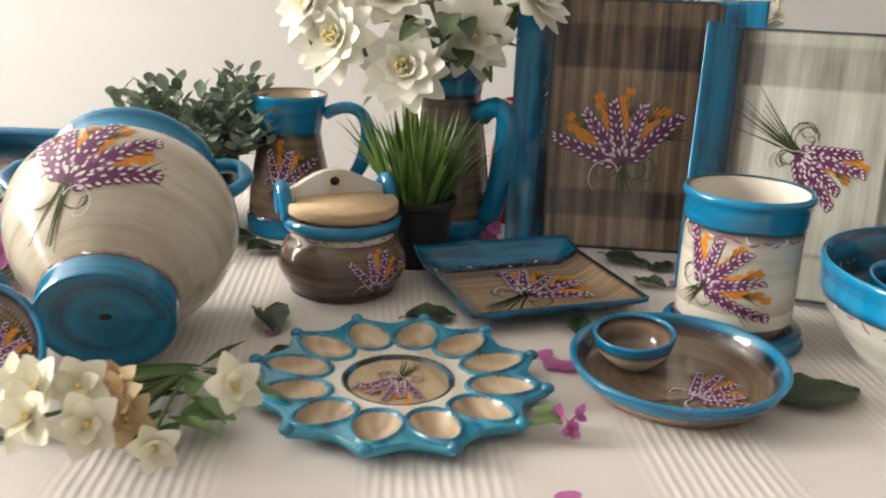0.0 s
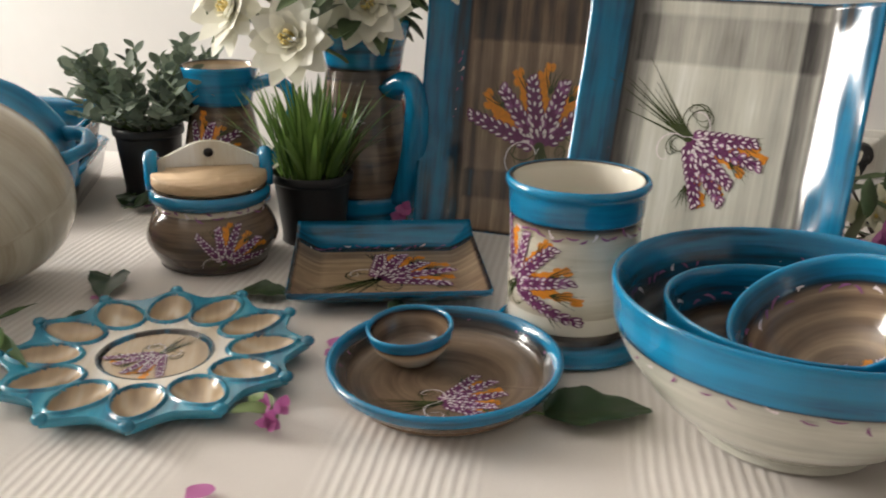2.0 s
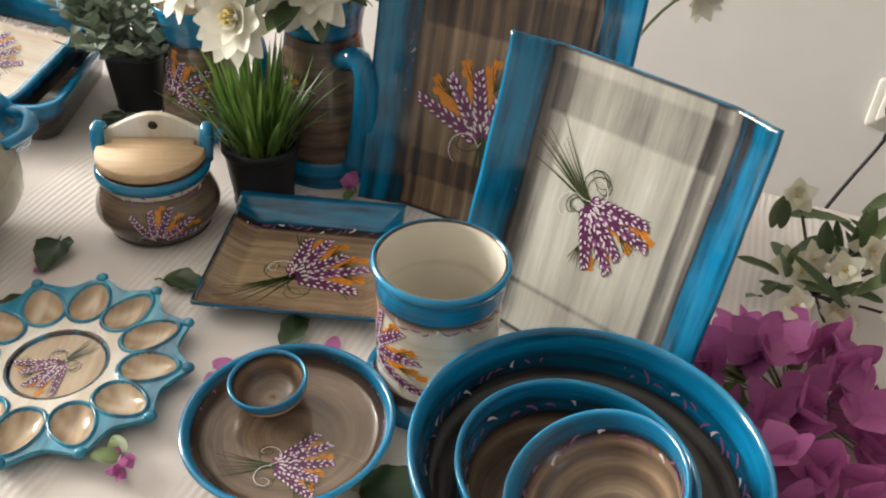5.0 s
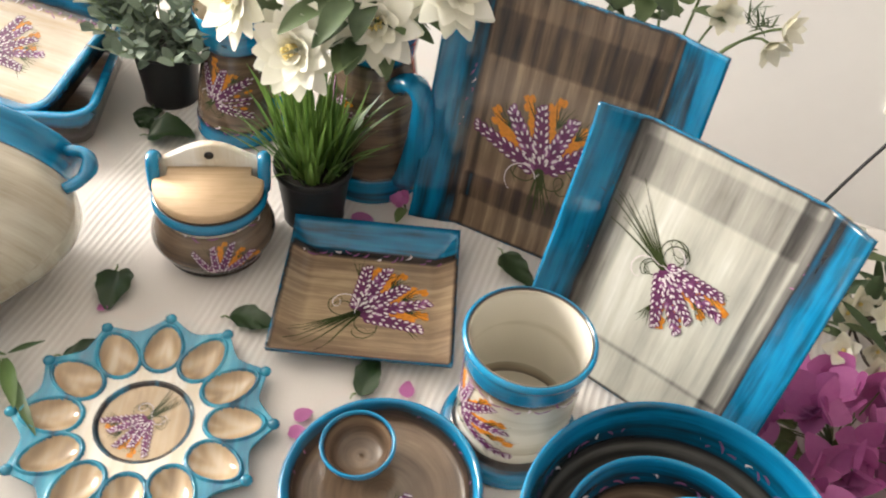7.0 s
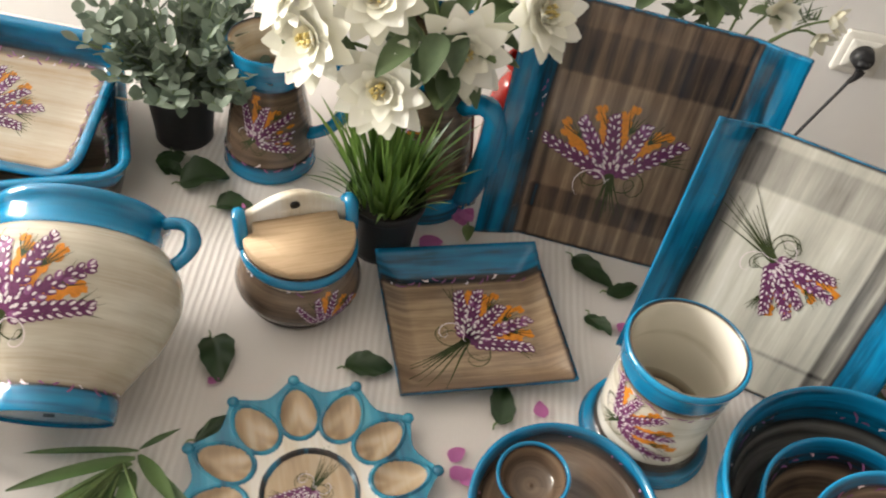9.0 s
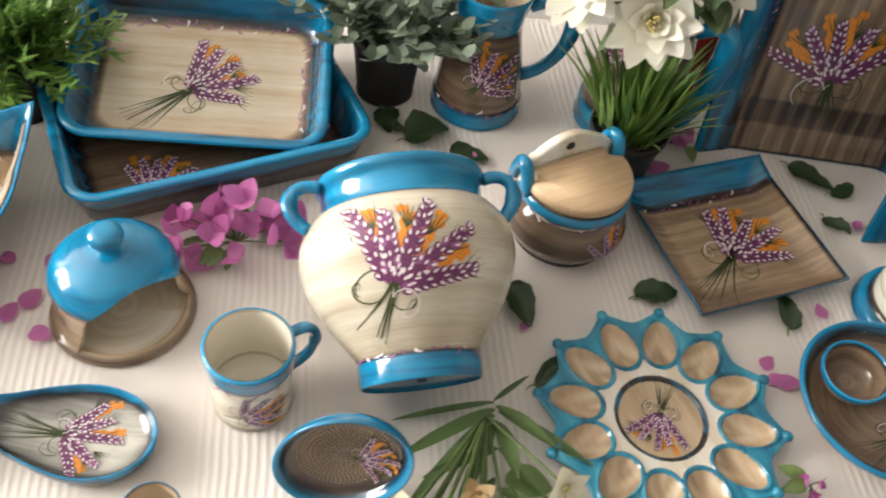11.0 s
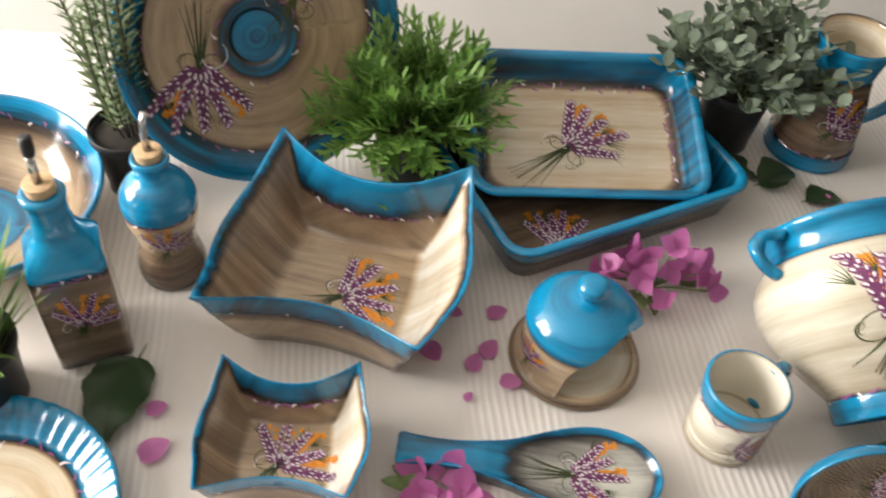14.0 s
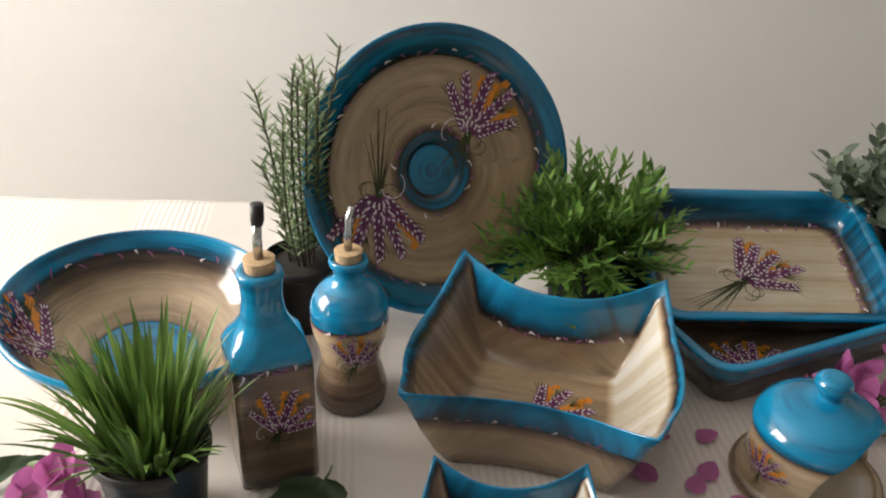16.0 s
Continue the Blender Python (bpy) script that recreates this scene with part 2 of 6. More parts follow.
def loft(rings, shades, straight=None, caps=(True, True), strokes=1.0):
    """A skin over closed rings of equal count; shades: a glaze value a ring, or a list of them. straight 'x' or 'y': the brush went along that way."""
    n, verts, faces, paint, across = len(rings[0]), [], [], [], 0.0
    for i, ring in enumerate(rings):
        if i:
            across += (V(ring[0]) - V(rings[i - 1][0])).length
        along = 0.0
        for j, p in enumerate(ring):
            if j:
                along += (V(p) - V(ring[j - 1])).length
            s = shades[i][j] if isinstance(shades[i], (list, tuple)) else shades[i]
            verts.append(p)
            paint.append((s, p[0], p[1]) if straight == "y" else (s, p[1], p[0]) if straight == "x" else (s, across * strokes, along))
    for i in range(len(rings) - 1):
        for j in range(n):
            k = (j + 1) % n
            faces.append((i * n + j, i * n + k, (i + 1) * n + k, (i + 1) * n + j))
    if caps[0]:
        faces.append(tuple(reversed(range(n))))
    if caps[1]:
        faces.append(tuple(range((len(rings) - 1) * n, len(rings) * n)))
    return verts, faces, paint


def smooth_profile(points, steps=4):
    """Catmull-Rom through (r, z, shade) points; a repeated point keeps its corner."""
    out = []
    for i in range(len(points) - 1):
        p0, p1, p2, p3 = points[max(i - 1, 0)], points[i], points[i + 1], points[min(i + 2, len(points) - 1)]
        if p1[:2] == p2[:2]:
            continue
        for s in range(steps):
            u = s / steps
            out.append(tuple(0.5 * (2 * b + (c - a) * u + (2 * a - 5 * b + 4 * c - d) * u * u + (3 * b - a - 3 * c + d) * u ** 3) for a, b, c, d in zip(p0, p1, p2, p3)))
    out.append(points[-1])
    return out


def revolve(profile, n=72, steps=4, wobble=0.004, sx=1.0, sy=1.0, seed=1):
    """A thrown pot's skin from (r, z, shade) points, from the middle of its foot round the lip to the middle of its inside."""
    pr = smooth_profile(profile, steps)
    rings = []
    for r, z, s in pr:
        r = max(r, 0.0004)
        rings.append([(sx * r * math.cos(a) * (1 + wobble * math.sin(2 * a + seed)), sy * r * math.sin(a) * (1 + wobble * math.sin(2 * a + seed)), z) for a in (tau * j / n for j in range(n))])
    return loft(rings, [p[2] for p in pr])


def tube(points, radii, n=10):
    """A bent round bar as lists of verts and faces."""
    verts, faces = [], []
    up = V((0.13, 0.31, 0.94))
    for i, p in enumerate(points):
        d = (V(points[min(i + 1, len(points) - 1)]) - V(points[max(i - 1, 0)])).normalized()
        a = d.cross(up)
        a = a.normalized() if a.length > 1e-4 else V((1, 0, 0))
        b = d.cross(a)
        r = radii[i] if isinstance(radii, (list, tuple)) else radii
        rx, ry = r if isinstance(r, tuple) else (r, r)
        verts += [V(p) + a * rx * math.cos(tau * j / n) + b * ry * math.sin(tau * j / n) for j in range(n)]
    for i in range(len(points) - 1):
        for j in range(n):
            k = (j + 1) % n
            faces.append((i * n + j, i * n + k, (i + 1) * n + k, (i + 1) * n + j))
    faces += [tuple(reversed(range(n))), tuple(range((len(points) - 1) * n, len(points) * n))]
    return verts, faces


def bezier(a, b, c, d, n):
    a, b, c, d = V(a), V(b), V(c), V(d)
    return [a * (1 - u) ** 3 + b * 3 * u * (1 - u) ** 2 + c * 3 * u * u * (1 - u) + d * u ** 3 for u in (i / n for i in range(n + 1))]


def handle(parent, a, b, c, d, radius, shade=0.06, flat=1.3, name="handle"):
    pts = bezier(a, b, c, d, 18)
    v, f = tube(pts, [(radius * flat * (1.25 if i in (0, 18) else 1), radius) for i in range(19)], 12)
    return mesh_part(name, v, f, GLAZE, parent, "blue glazed handle", paint=[(shade, p[0], p[2]) for p in v])


# painted bouquet: a list of small flat shapes, laid onto the glazed skin
def ribbon(pts, widths):
    """Outline quads for a brush stroke in the plane."""
    out = []
    for i, p in enumerate(pts):
        q, r = V(pts[max(i - 1, 0)]), V(pts[min(i + 1, len(pts) - 1)])
        d = (r - q)
        nrm = V((-d.y, d.x)).normalized() if d.length else V((0, 1))
        out.append((V(p) + nrm * widths[i], V(p) - nrm * widths[i]))
    return out


def bouquet(rng, spikes=5, stem=0.45, spread=62, curls=5, sprigs=6):
    """Strokes of one lavender bouquet about 1 unit high, knot at the origin, flowers upward: (kind, material, data)."""
    sh = []

    def stroke(p0, p1, p2, w, mat, n=9, tip=0.15):
        pts = [V(p0) * (1 - u) ** 2 + V(p1) * 2 * u * (1 - u) + V(p2) * u * u for u in (i / n for i in range(n + 1))]
        sh.append(("r", mat, ribbon(pts, [w * max(tip, math.sin(math.pi * min(0.97, 0.25 + 0.75 * i / n))) for i in range(n + 1)])))

    for k in range(sprigs):            # fine grass tips
        a = radians(-spread * 1.08 + 2.16 * spread * (k + 0.3 * rng.random()) / max(1, sprigs - 1))
        base = V((math.sin(a), math.cos(a))) * 0.56
        for q in range(5):
            b = a + radians(-26 + 13 * q)
            stroke(base, base + V((math.sin(b), math.cos(b))) * 0.12, base + V((math.sin(b + 0.12), math.cos(b + 0.12))) * (0.24 + 0.08 * rng.random()), 0.007, 3)
    for k in range(spikes - 1):        # orange petals between
        a = radians(-spread + 2 * spread * (k + 0.5) / (spikes - 1) + 6 * (rng.random() - 0.5))
        d, e = V((math.sin(a), math.cos(a))), V((math.cos(a), -math.sin(a)))
        if rng.random() < 0.9:
            bend = e * 0.1 * rng.choice((-1, 1))
            end = 0.74 + 0.2 * rng.random()
            stroke(d * 0.3, d * 0.5 + bend, d * end, 0.075, 1, 9, 0.4)
            for q in range(6):         # dabs along the petal's edge
                u = (q + 0.5) / 6
                c = d * (0.36 + (end - 0.36) * u) + bend * 2 * u * (1 - u) + e * 0.05 * (1 if q % 2 else -1)
                sh.append(("e", 1, (c, 0.034, 0.05, a + 0.5 * (rng.random() - 0.5))))
    for k in range(spikes):            # lavender spikes built of berries
        a = radians(-spread + 2 * spread * k / (spikes - 1) + 8 * (rng.random() - 0.5))
        d, e = V((math.sin(a), math.cos(a))), V((math.cos(a), -math.sin(a)))
        ln = 0.66 + 0.22 * rng.random()
        stroke(d * 0.06, d * 0.4 + e * 0.02, d * (ln - 0.06), 0.045, 0, 10, 0.55)
        for i in range(9):
            u = 0.13 + (ln - 0.13) * i / 8
            w = 0.06 * (1 - 0.5 * (i / 8) ** 2)
            for g in (-1, 1):
                c = d * (u + 0.02 * g) + e * g * w
                lean = a + g * 0.5 + 0.25 * (rng.random() - 0.5)
                sh.append(("e", 4 if (i * 2 + g + k) % 6 == 0 else 0, (c, 0.034, 0.054, lean)))
                sh.append(("e", 2, (c + d * 0.014 + e * g * 0.006, 0.0105 + 0.005 * rng.random(), 0.022 + 0.012 * rng.random(), lean)))
            if i % 2 == 0 and i < 8:
                sh.append(("e", 2, (d * (u + 0.045), 0.012, 0.026, a + 0.3 * (rng.random() - 0.5))))
        sh.append(("e", 0, (d * (ln + 0.015), 0.034, 0.045, a)))
        sh.append(("e", 2, (d * (ln + 0.02), 0.012, 0.024, a)))
    for i in range(9):                 # stems below the knot
        a = radians(-19 + 38 * i / 8 + 7 * (rng.random() - 0.5))
        end = V((math.sin(a), -math.cos(a))) * stem * (0.7 + 0.5 * rng.random())
        stroke((0.025 * (i - 4) / 4, 0.16), (0, 0), end, 0.009 + 0.008 * rng.random(), 3, 9, 0.3)
    for i in range(3):                 # knot
        stroke((-0.06, 0.02 * (i - 1)), (0, 0.02 * i - 0.03), (0.06, 0.02 * (i - 1)), 0.008, 3, 6, 0.5)
    for i in range(curls):             # loose bow of curling threads
        g = 1 if i % 2 else -1
        r0 = 0.10 + 0.09 * rng.random()
        a0, turns = rng.uniform(-0.6, 0.9), rng.uniform(0.75, 1.25)
        c = V((g * (r0 + 0.05 * rng.random()), -0.03 + 0.10 * (rng.random() - 0.5)))
        pts = [V((0, 0)).lerp(c + V((-g * r0, 0)), q / 3) for q in range(3)]
        for q in range(15):
            f = q / 14
            w = math.pi - (a0 * 0.2 + tau * turns * f)
            pts.append(c + V((g * math.cos(w), math.sin(w) * (1 if i < 3 else -1))) * r0 * (1 - 0.45 * f) + V((g * 0.14, -0.10)) * f * f)
        sh.append(("r", 3 if i % 3 < 2 else 2, ribbon(pts, [0.0065 * max(0.35, math.sin(math.pi * (0.15 + 0.8 * q / 17))) for q in range(18)])))
    return sh


def lay(parent, skin, origin, up, normal, size, seed=0, reach=0.05, name="painted_bouquet", shapes=None, lift=0.0004, turn=0.0, **kw):
    """Lays a bouquet on a skin: each point is dropped along the normal."""
    rng = random.Random(seed)
    tree = BVHTree.FromPolygons([V(v) for v in skin[0]], skin[1])
    n = V(normal).normalized()
    v = (V(up) - n * V(up).dot(n)).normalized()
    v = Matrix.Rotation(radians(turn), 3, n) @ v
    u = v.cross(n)
    o = V(origin)
    verts, faces, fm = [], [], []

    def drop(p, h):
        hit = tree.ray_cast(o + u * p.x * size + v * p.y * size + n * reach, -n, reach * 2.5)
        if not hit[0] or abs(hit[1].dot(n)) < 0.42:
            return None
        return hit[0] + hit[1] * (h if hit[1].dot(n) > 0 else -h)

    order = {1: 0, 3: 1, 0: 2, 4: 2.5, 2: 3.5}
    for kind, mat, data in (shapes or bouquet(rng, **kw)):
        h = lift + 0.00022 * order[mat]
        if kind == "r":
            row = [(drop(a, h), drop((a + b) / 2, h), drop(b, h)) for a, b in data]
            if any(q is None for r in row for q in r):
                continue
            i0 = len(verts)
            for r in row:
                verts += r
            for i in range(len(row) - 1):
                for j in (0, 1):
                    faces.append((i0 + 3 * i + j, i0 + 3 * i + j + 1, i0 + 3 * i + j + 4, i0 + 3 * i + j + 3))
                    fm.append(mat)
        else:
            c, rx, ry, a = data
            d, e = V((math.sin(a), math.cos(a))), V((math.cos(a), -math.sin(a)))
            pts = [drop(c, h)] + [drop(c + d * ry * math.cos(tau * j / 8) + e * rx * math.sin(tau * j / 8), h) for j in range(8)]
            if any(q is None for q in pts):
                continue
            i0 = len(verts)
            verts += pts
            for j in range(8):
                faces.append((i0, i0 + 1 + j, i0 + 1 + (j + 1) % 8))
                fm.append(mat)
    if verts:
        return mesh_part(name, verts, faces, PAINTS, parent, "hand-painted lavender bouquet in purple, orange and green" if name == "painted_bouquet" else "", face_mat=fm)


def flecks(parent, where, count, seed=0, size=0.0075):
    """White comma strokes and mauve ticks along a line on the glaze; where(u) gives point, normal and way."""
    rng = random.Random(seed)
    verts, faces, fm = [], [], []
    for k in range(count):
        p, n, d = where((k + 0.5 * rng.random()) / count)
        p, n, d = V(p), V(n).normalized(), V(d).normalized()
        e = n.cross(d).normalized()
        mat = 2 if k % 4 == 0 else 4
        a = rng.uniform(-1.1, 1.1)
        d2 = d * math.cos(a) + e * math.sin(a)
        e2 = n.cross(d2)
        ln = size * rng.uniform(0.7, 1.5) * (1.2 if mat == 4 else 1.0)
        i0 = len(verts)
        p = p + n * 0.0006 + e * rng.uniform(-0.004, 0.004)
        for q in range(5):
            u = q / 4 - 0.5
            w = (0.0011 if mat == 2 else 0.0007) * (0.25 + 1.2 * (q / 4 if mat == 2 else math.sin(math.pi * (0.1 + 0.8 * q / 4))))
            c = p + d2 * ln * u + e2 * ln * 0.5 * (u * u - 0.1)
            verts += [c + e2 * w, c - e2 * w]
        for q in range(4):
            faces.append((i0 + 2 * q, i0 + 2 * q + 1, i0 + 2 * q + 3, i0 + 2 * q + 2))
            fm.append(mat)
    ob = mesh_part("painted_border", verts, faces, PAINTS, parent, "white and mauve brush strokes", face_mat=fm)
    ob["kind"] = "stuff"


def round_flecks(parent, r, z, out, up, count, seed=0):
    """Flecks round a thrown pot: normal made of out (from the axis) and up."""
    def where(u):
        a = tau * u
        o = V((math.cos(a), math.sin(a), 0))
        return o * r + V((0, 0, z)), o * out + V((0, 0, up)), V((-math.sin(a), math.cos(a), 0))
    flecks(parent, where, count, seed)


def rounded(hx, hy, r, n=8):
    """A rounded rectangle's outline, counter-clockwise, with points along the sides too."""
    out = []
    for cx, cy, a0 in ((hx - r, hy - r, 0), (-hx + r, hy - r, 90), (-hx + r, -hy + r, 180), (hx - r, -hy + r, 270)):
        arc = [(cx + r * math.cos(radians(a0 + 90 * i / n)), cy + r * math.sin(radians(a0 + 90 * i / n))) for i in range(n + 1)]
        out.append(arc)
    full = []
    for k in range(4):
        full += out[k]
        a, b = V(out[k][-1]), V(out[(k + 1) % 4][0])
        full += [tuple(a.lerp(b, i / 12)) for i in range(1, 12)]
    return full

# ---------------- setting ----------------
def slab(name, x0, x1, y0, y1, z0, z1, mat, label, category):
    bm = bmesh.new()
    bmesh.ops.create_cube(bm, size=1)
    for v in bm.verts:
        v.co = V(((x0 + x1) / 2 + v.co.x * (x1 - x0), (y0 + y1) / 2 + v.co.y * (y1 - y0), (z0 + z1) / 2 + v.co.z * (z1 - z0)))
    ob = part(name, bm, mat, None, label, False)
    return tagged(ob, label, category, kind="structure")


WALL_Y = 1.71
slab("wall_north", -3.7, 4.2, WALL_Y, WALL_Y + 0.2, -0.74, 1.9, WALL, "plain matt white plaster wall behind the table", "wall")
slab("wall_south", -3.7, 4.2, -4.7, -4.5, -0.74, 1.9, WALL, "plain white plaster wall", "wall")
slab("wall_east", 4.0, 4.2, -4.5, WALL_Y, -0.74, 1.9, WALL, "plain white plaster wall", "wall")
for y0, y1, z0, z1 in ((-4.5, 0.1, -0.74, 1.9), (1.52, WALL_Y, -0.74, 1.9), (0.1, 1.52, -0.74, 0.25), (0.1, 1.52, 1.75, 1.9)):
    slab("wall_west", -3.7, -3.5, y0, y1, z0, z1, WALL, "white plaster wall round a bright window", "wall")
slab("floor", -3.7, 4.2, -4.7, WALL_Y, -0.84, -0.74, FLOOR, "dull grey floor", "floor")
slab("ceiling", -3.7, 4.2, -4.7, WALL_Y + 0.2, 1.9, 2.0, WALL, "plain white ceiling", "ceiling")


def tablecloth():
    """One sheet of ribbed cotton over the table, with slight creases."""
    nx, ny, x0, x1, y0, y1 = 170, 116, -1.75, 1.15, 0.2, 1.36
    verts, faces = [], []
    for j in range(ny + 1):
        for i in range(nx + 1):
            x, y = x0 + (x1 - x0) * i / nx, y0 + (y1 - y0) * j / ny
            z = -0.0022 + 0.0018 * noise.noise((x * 5, y * 5, 0)) + 0.0012 * noise.noise((x * 16 + y * 5, y * 12, 3))
            edge = min(i, nx - i, j, ny - j)
            if edge == 0:
                z -= 0.02
            verts.append((x, y, min(z, 0.0)))
    for j in range(ny):
        for i in range(nx):
            a = j * (nx + 1) + i
            faces.append((a, a + 1, a + nx + 2, a + nx + 1))
    tagged(mesh_part("tablecloth", verts, faces, CLOTH), "white ribbed cotton tablecloth with woven cords", "tablecloth")


tablecloth()
table = thing("table", pose(-0.3, 0.78, -0.74), "pale wooden table under the ribbed cloth", "table")
bm = bmesh.new()
bmesh.ops.create_cube(bm, size=1)
for v in bm.verts:
    v.co = V((v.co.x * 2.86, v.co.y * 1.12, 0.70 + v.co.z * 0.05))
part("tabletop", bm, WOOD, table, "", False)
for sx in (-1, 1):
    for sy in (-1, 1):
        bm = bmesh.new()
        bmesh.ops.create_cone(bm, cap_ends=True, segments=16, radius1=0.025, radius2=0.035, depth=0.675, matrix=Matrix.Translation((sx * 1.3, sy * 0.48, 0.3375)))
        part("leg", bm, WOOD, table)


# ---------------- trays that lean on the wall side ----------------
def oblong_tray(m, w, h, floor_shade, bands, lip, label, seed, turn, knot, size, ridge, edge, glaze, **kw):
    """Flat tray standing on its long edge: raised blue lips on two sides, thin plain edges on the others. Local x right, y up the tray, z out of it. bands: painted bands across it."""
    t = thing("serving_tray", m, label, "tray", "trays leaning at the back")
    nx, ny = 72, 64
    verts, faces, paint = [], [], []

    def surf(u, v):
        x, y = (u - 0.5) * w, v * h
        e = abs(u - 0.5) * 2
        lipw = lip / (w / 2)
        s = max(0.0, (e - (1 - lipw)) / lipw)
        z = 0.004 + 0.024 * (0.7 * s + 0.12 * math.sin(math.pi * s) + 0.3 * s * s) + 0.004 * max(0, abs(v - 0.5) * 2 - 0.86) / 0.14
        z += 0.0022 * min(1, 4 * s) * noise.noise((x * 50, y * 17, seed)) + 0.0005 * noise.noise((x * 45, y * 12, seed + 3))
        if s > 0:
            shade = 0.33 - 0.45 * s if s < 0.5 else 0.11
            shade = max(0.09, shade) if s > 0.12 else 0.5
        else:
            shade = floor_shade + ridge * math.sin(tau * x / 0.021) + 0.4 * ridge * math.sin(tau * x / 0.0083 + 1)
            if e > 1 - lipw - 0.13:
                shade -= edge * (0.65 + 0.35 * math.sin(x * 1900))
            for v0, v1, d in bands:
                if v0 <= v < v1:
                    shade += d
        if v > 0.985 or v < 0.012:
            shade = 0.15
        return (x, y, z), shade
    for j in range(ny + 1):
        for i in range(nx + 1):
            p, s = surf(i / nx, j / ny)
            verts.append(p)
            paint.append((s, p[0], p[1]))
    n = len(verts)
    for p, q in zip(list(verts), list(paint)):
        verts.append((p[0], p[1], p[2] - 0.006))
        paint.append((0.1, q[1], q[2]))
    k = nx + 1
    for j in range(ny):
        for i in range(nx):
            a = j * k + i
            faces.append((a, a + 1, a + k + 1, a + k))
            faces.append((n + a, n + a + k, n + a + k + 1, n + a + 1))
    rim = [i for i in range(k)] + [j * k + nx for j in range(1, ny + 1)] + [ny * k + i for i in range(nx - 1, -1, -1)] + [j * k for j in range(ny - 1, 0, -1)]
    for a, b in zip(rim, rim[1:] + rim[:1]):
        faces.append((a, n + a, n + b, b))
    mesh_part("tray_body", verts, faces, glaze, t, paint=paint)
    skin = (verts, faces)
    lay(t, skin, (knot[0], knot[1], 0), (0, 1, 0), (0, 0, 1), size, seed, turn=turn, **kw)
    for sx in (-1, 1):
        def where(u, sx=sx):
            x = sx * (w / 2 - lip * 0.75)
            return (x, h * (0.05 + 0.9 * u), 0.004 + 0.024 * 0.25 ** 1.15), (-sx * 0.45, 0, 0.9), (0.2 * sx, 1, 0)
        flecks(t, where, 26, seed + sx, 0.008)
    return t


def lean_pose(x, y, z, yaw, lean):
    """Stands a flat thing up: its local z looks out to the front, leaning back."""
    return pose(x, y, z, 90 - lean, 0, yaw)


oblong_tray(lean_pose(0.243, 1.09, 0.003, -5.6, 10.5), 0.302, 0.316, 0.575, ((0.72, 0.90, -0.15), (0.90, 1, -0.08), (0.13, 0.25, -0.13)), 0.054, "tall dark-brown striped tray with blue lips, leaning at the back", 3, 10, (-0.008, 0.108), 0.112, 0.05, 0.1, GLAZE, spread=56)
oblong_tray(lean_pose(0.408, 0.922, 0.003, -17.7, 14.0), 0.266, 0.297, 0.92, ((0.79, 0.945, -0.17), (0.945, 1, -0.06), (0.165, 0.185, -0.22), (0, 0.165, -0.03)), 0.046, "cream oblong tray with blue lips and a lavender sprig, leaning back", 5, -128, (-0.022, 0.165), 0.083, 0.02, 0.38, GREY_GLAZE, spread=40, stem=1.0, sprigs=4, curls=8)


def square_plate():
    t = thing("square_plate", pose(0.1025, 0.929, 0.001, 0, 0, 18.5), "square brown plate with one raised blue edge lying on the cloth", "plate")
    n, h = 36, 0.1
    verts, faces, paint = [], [], []
    for j in range(n + 1):
        for i in range(n + 1):
            x, y = (i / n - 0.5) * 2 * h, (j / n - 0.5) * 2 * h
            e = max(abs(x), abs(y)) / h
            s = max(0, (e - 0.72) / 0.28)
            z = 0.006 + 0.016 * s ** 1.3
            back = max(0, (y / h - 0.66) / 0.34)
            z += 0.008 * back
            shade = 0.12 if (y / h > 0.68) else (0.32 if y / h > 0.6 else 0.55 + 0.08 * (1 - abs(y) / h) + (0.02 if s > 0 else 0.05))
            if e > 0.985:
                shade = 0.16
            verts.append((x, y, z))
            paint.append((shade, y, x))
    m0 = len(verts)
    for p in list(verts):
        verts.append((p[0] * 0.99, p[1] * 0.99, max(0.0, p[2] - 0.006)))
        paint.append((0.17, p[0], p[1]))
    k = n + 1
    for j in range(n):
        for i in range(n):
            a = j * k + i
            faces += [(a, a + 1, a + k + 1, a + k), (m0 + a, m0 + a + k, m0 + a + k + 1, m0 + a + 1)]
    rim = list(range(k)) + [j * k + n for j in range(1, k)] + [n * k + i for i in range(n - 1, -1, -1)] + [j * k for j in range(n - 1, 0, -1)]
    for a, b in zip(rim, rim[1:] + rim[:1]):
        faces.append((a, m0 + a, m0 + b, b))
    mesh_part("plate_body", verts, faces, GLAZE, t, paint=paint)
    lay(t, (verts, faces), (-0.012, -0.028, 0), (0.75, 0.65, 0), (0, 0, 1), 0.1, 8, stem=0.8, spread=48)
    flecks(t, lambda u: ((0.085 * (2 * u - 1), 0.058, 0.0105), (0, -0.2, 1), (1, 0.4, 0)), 16, 8)


square_plate()


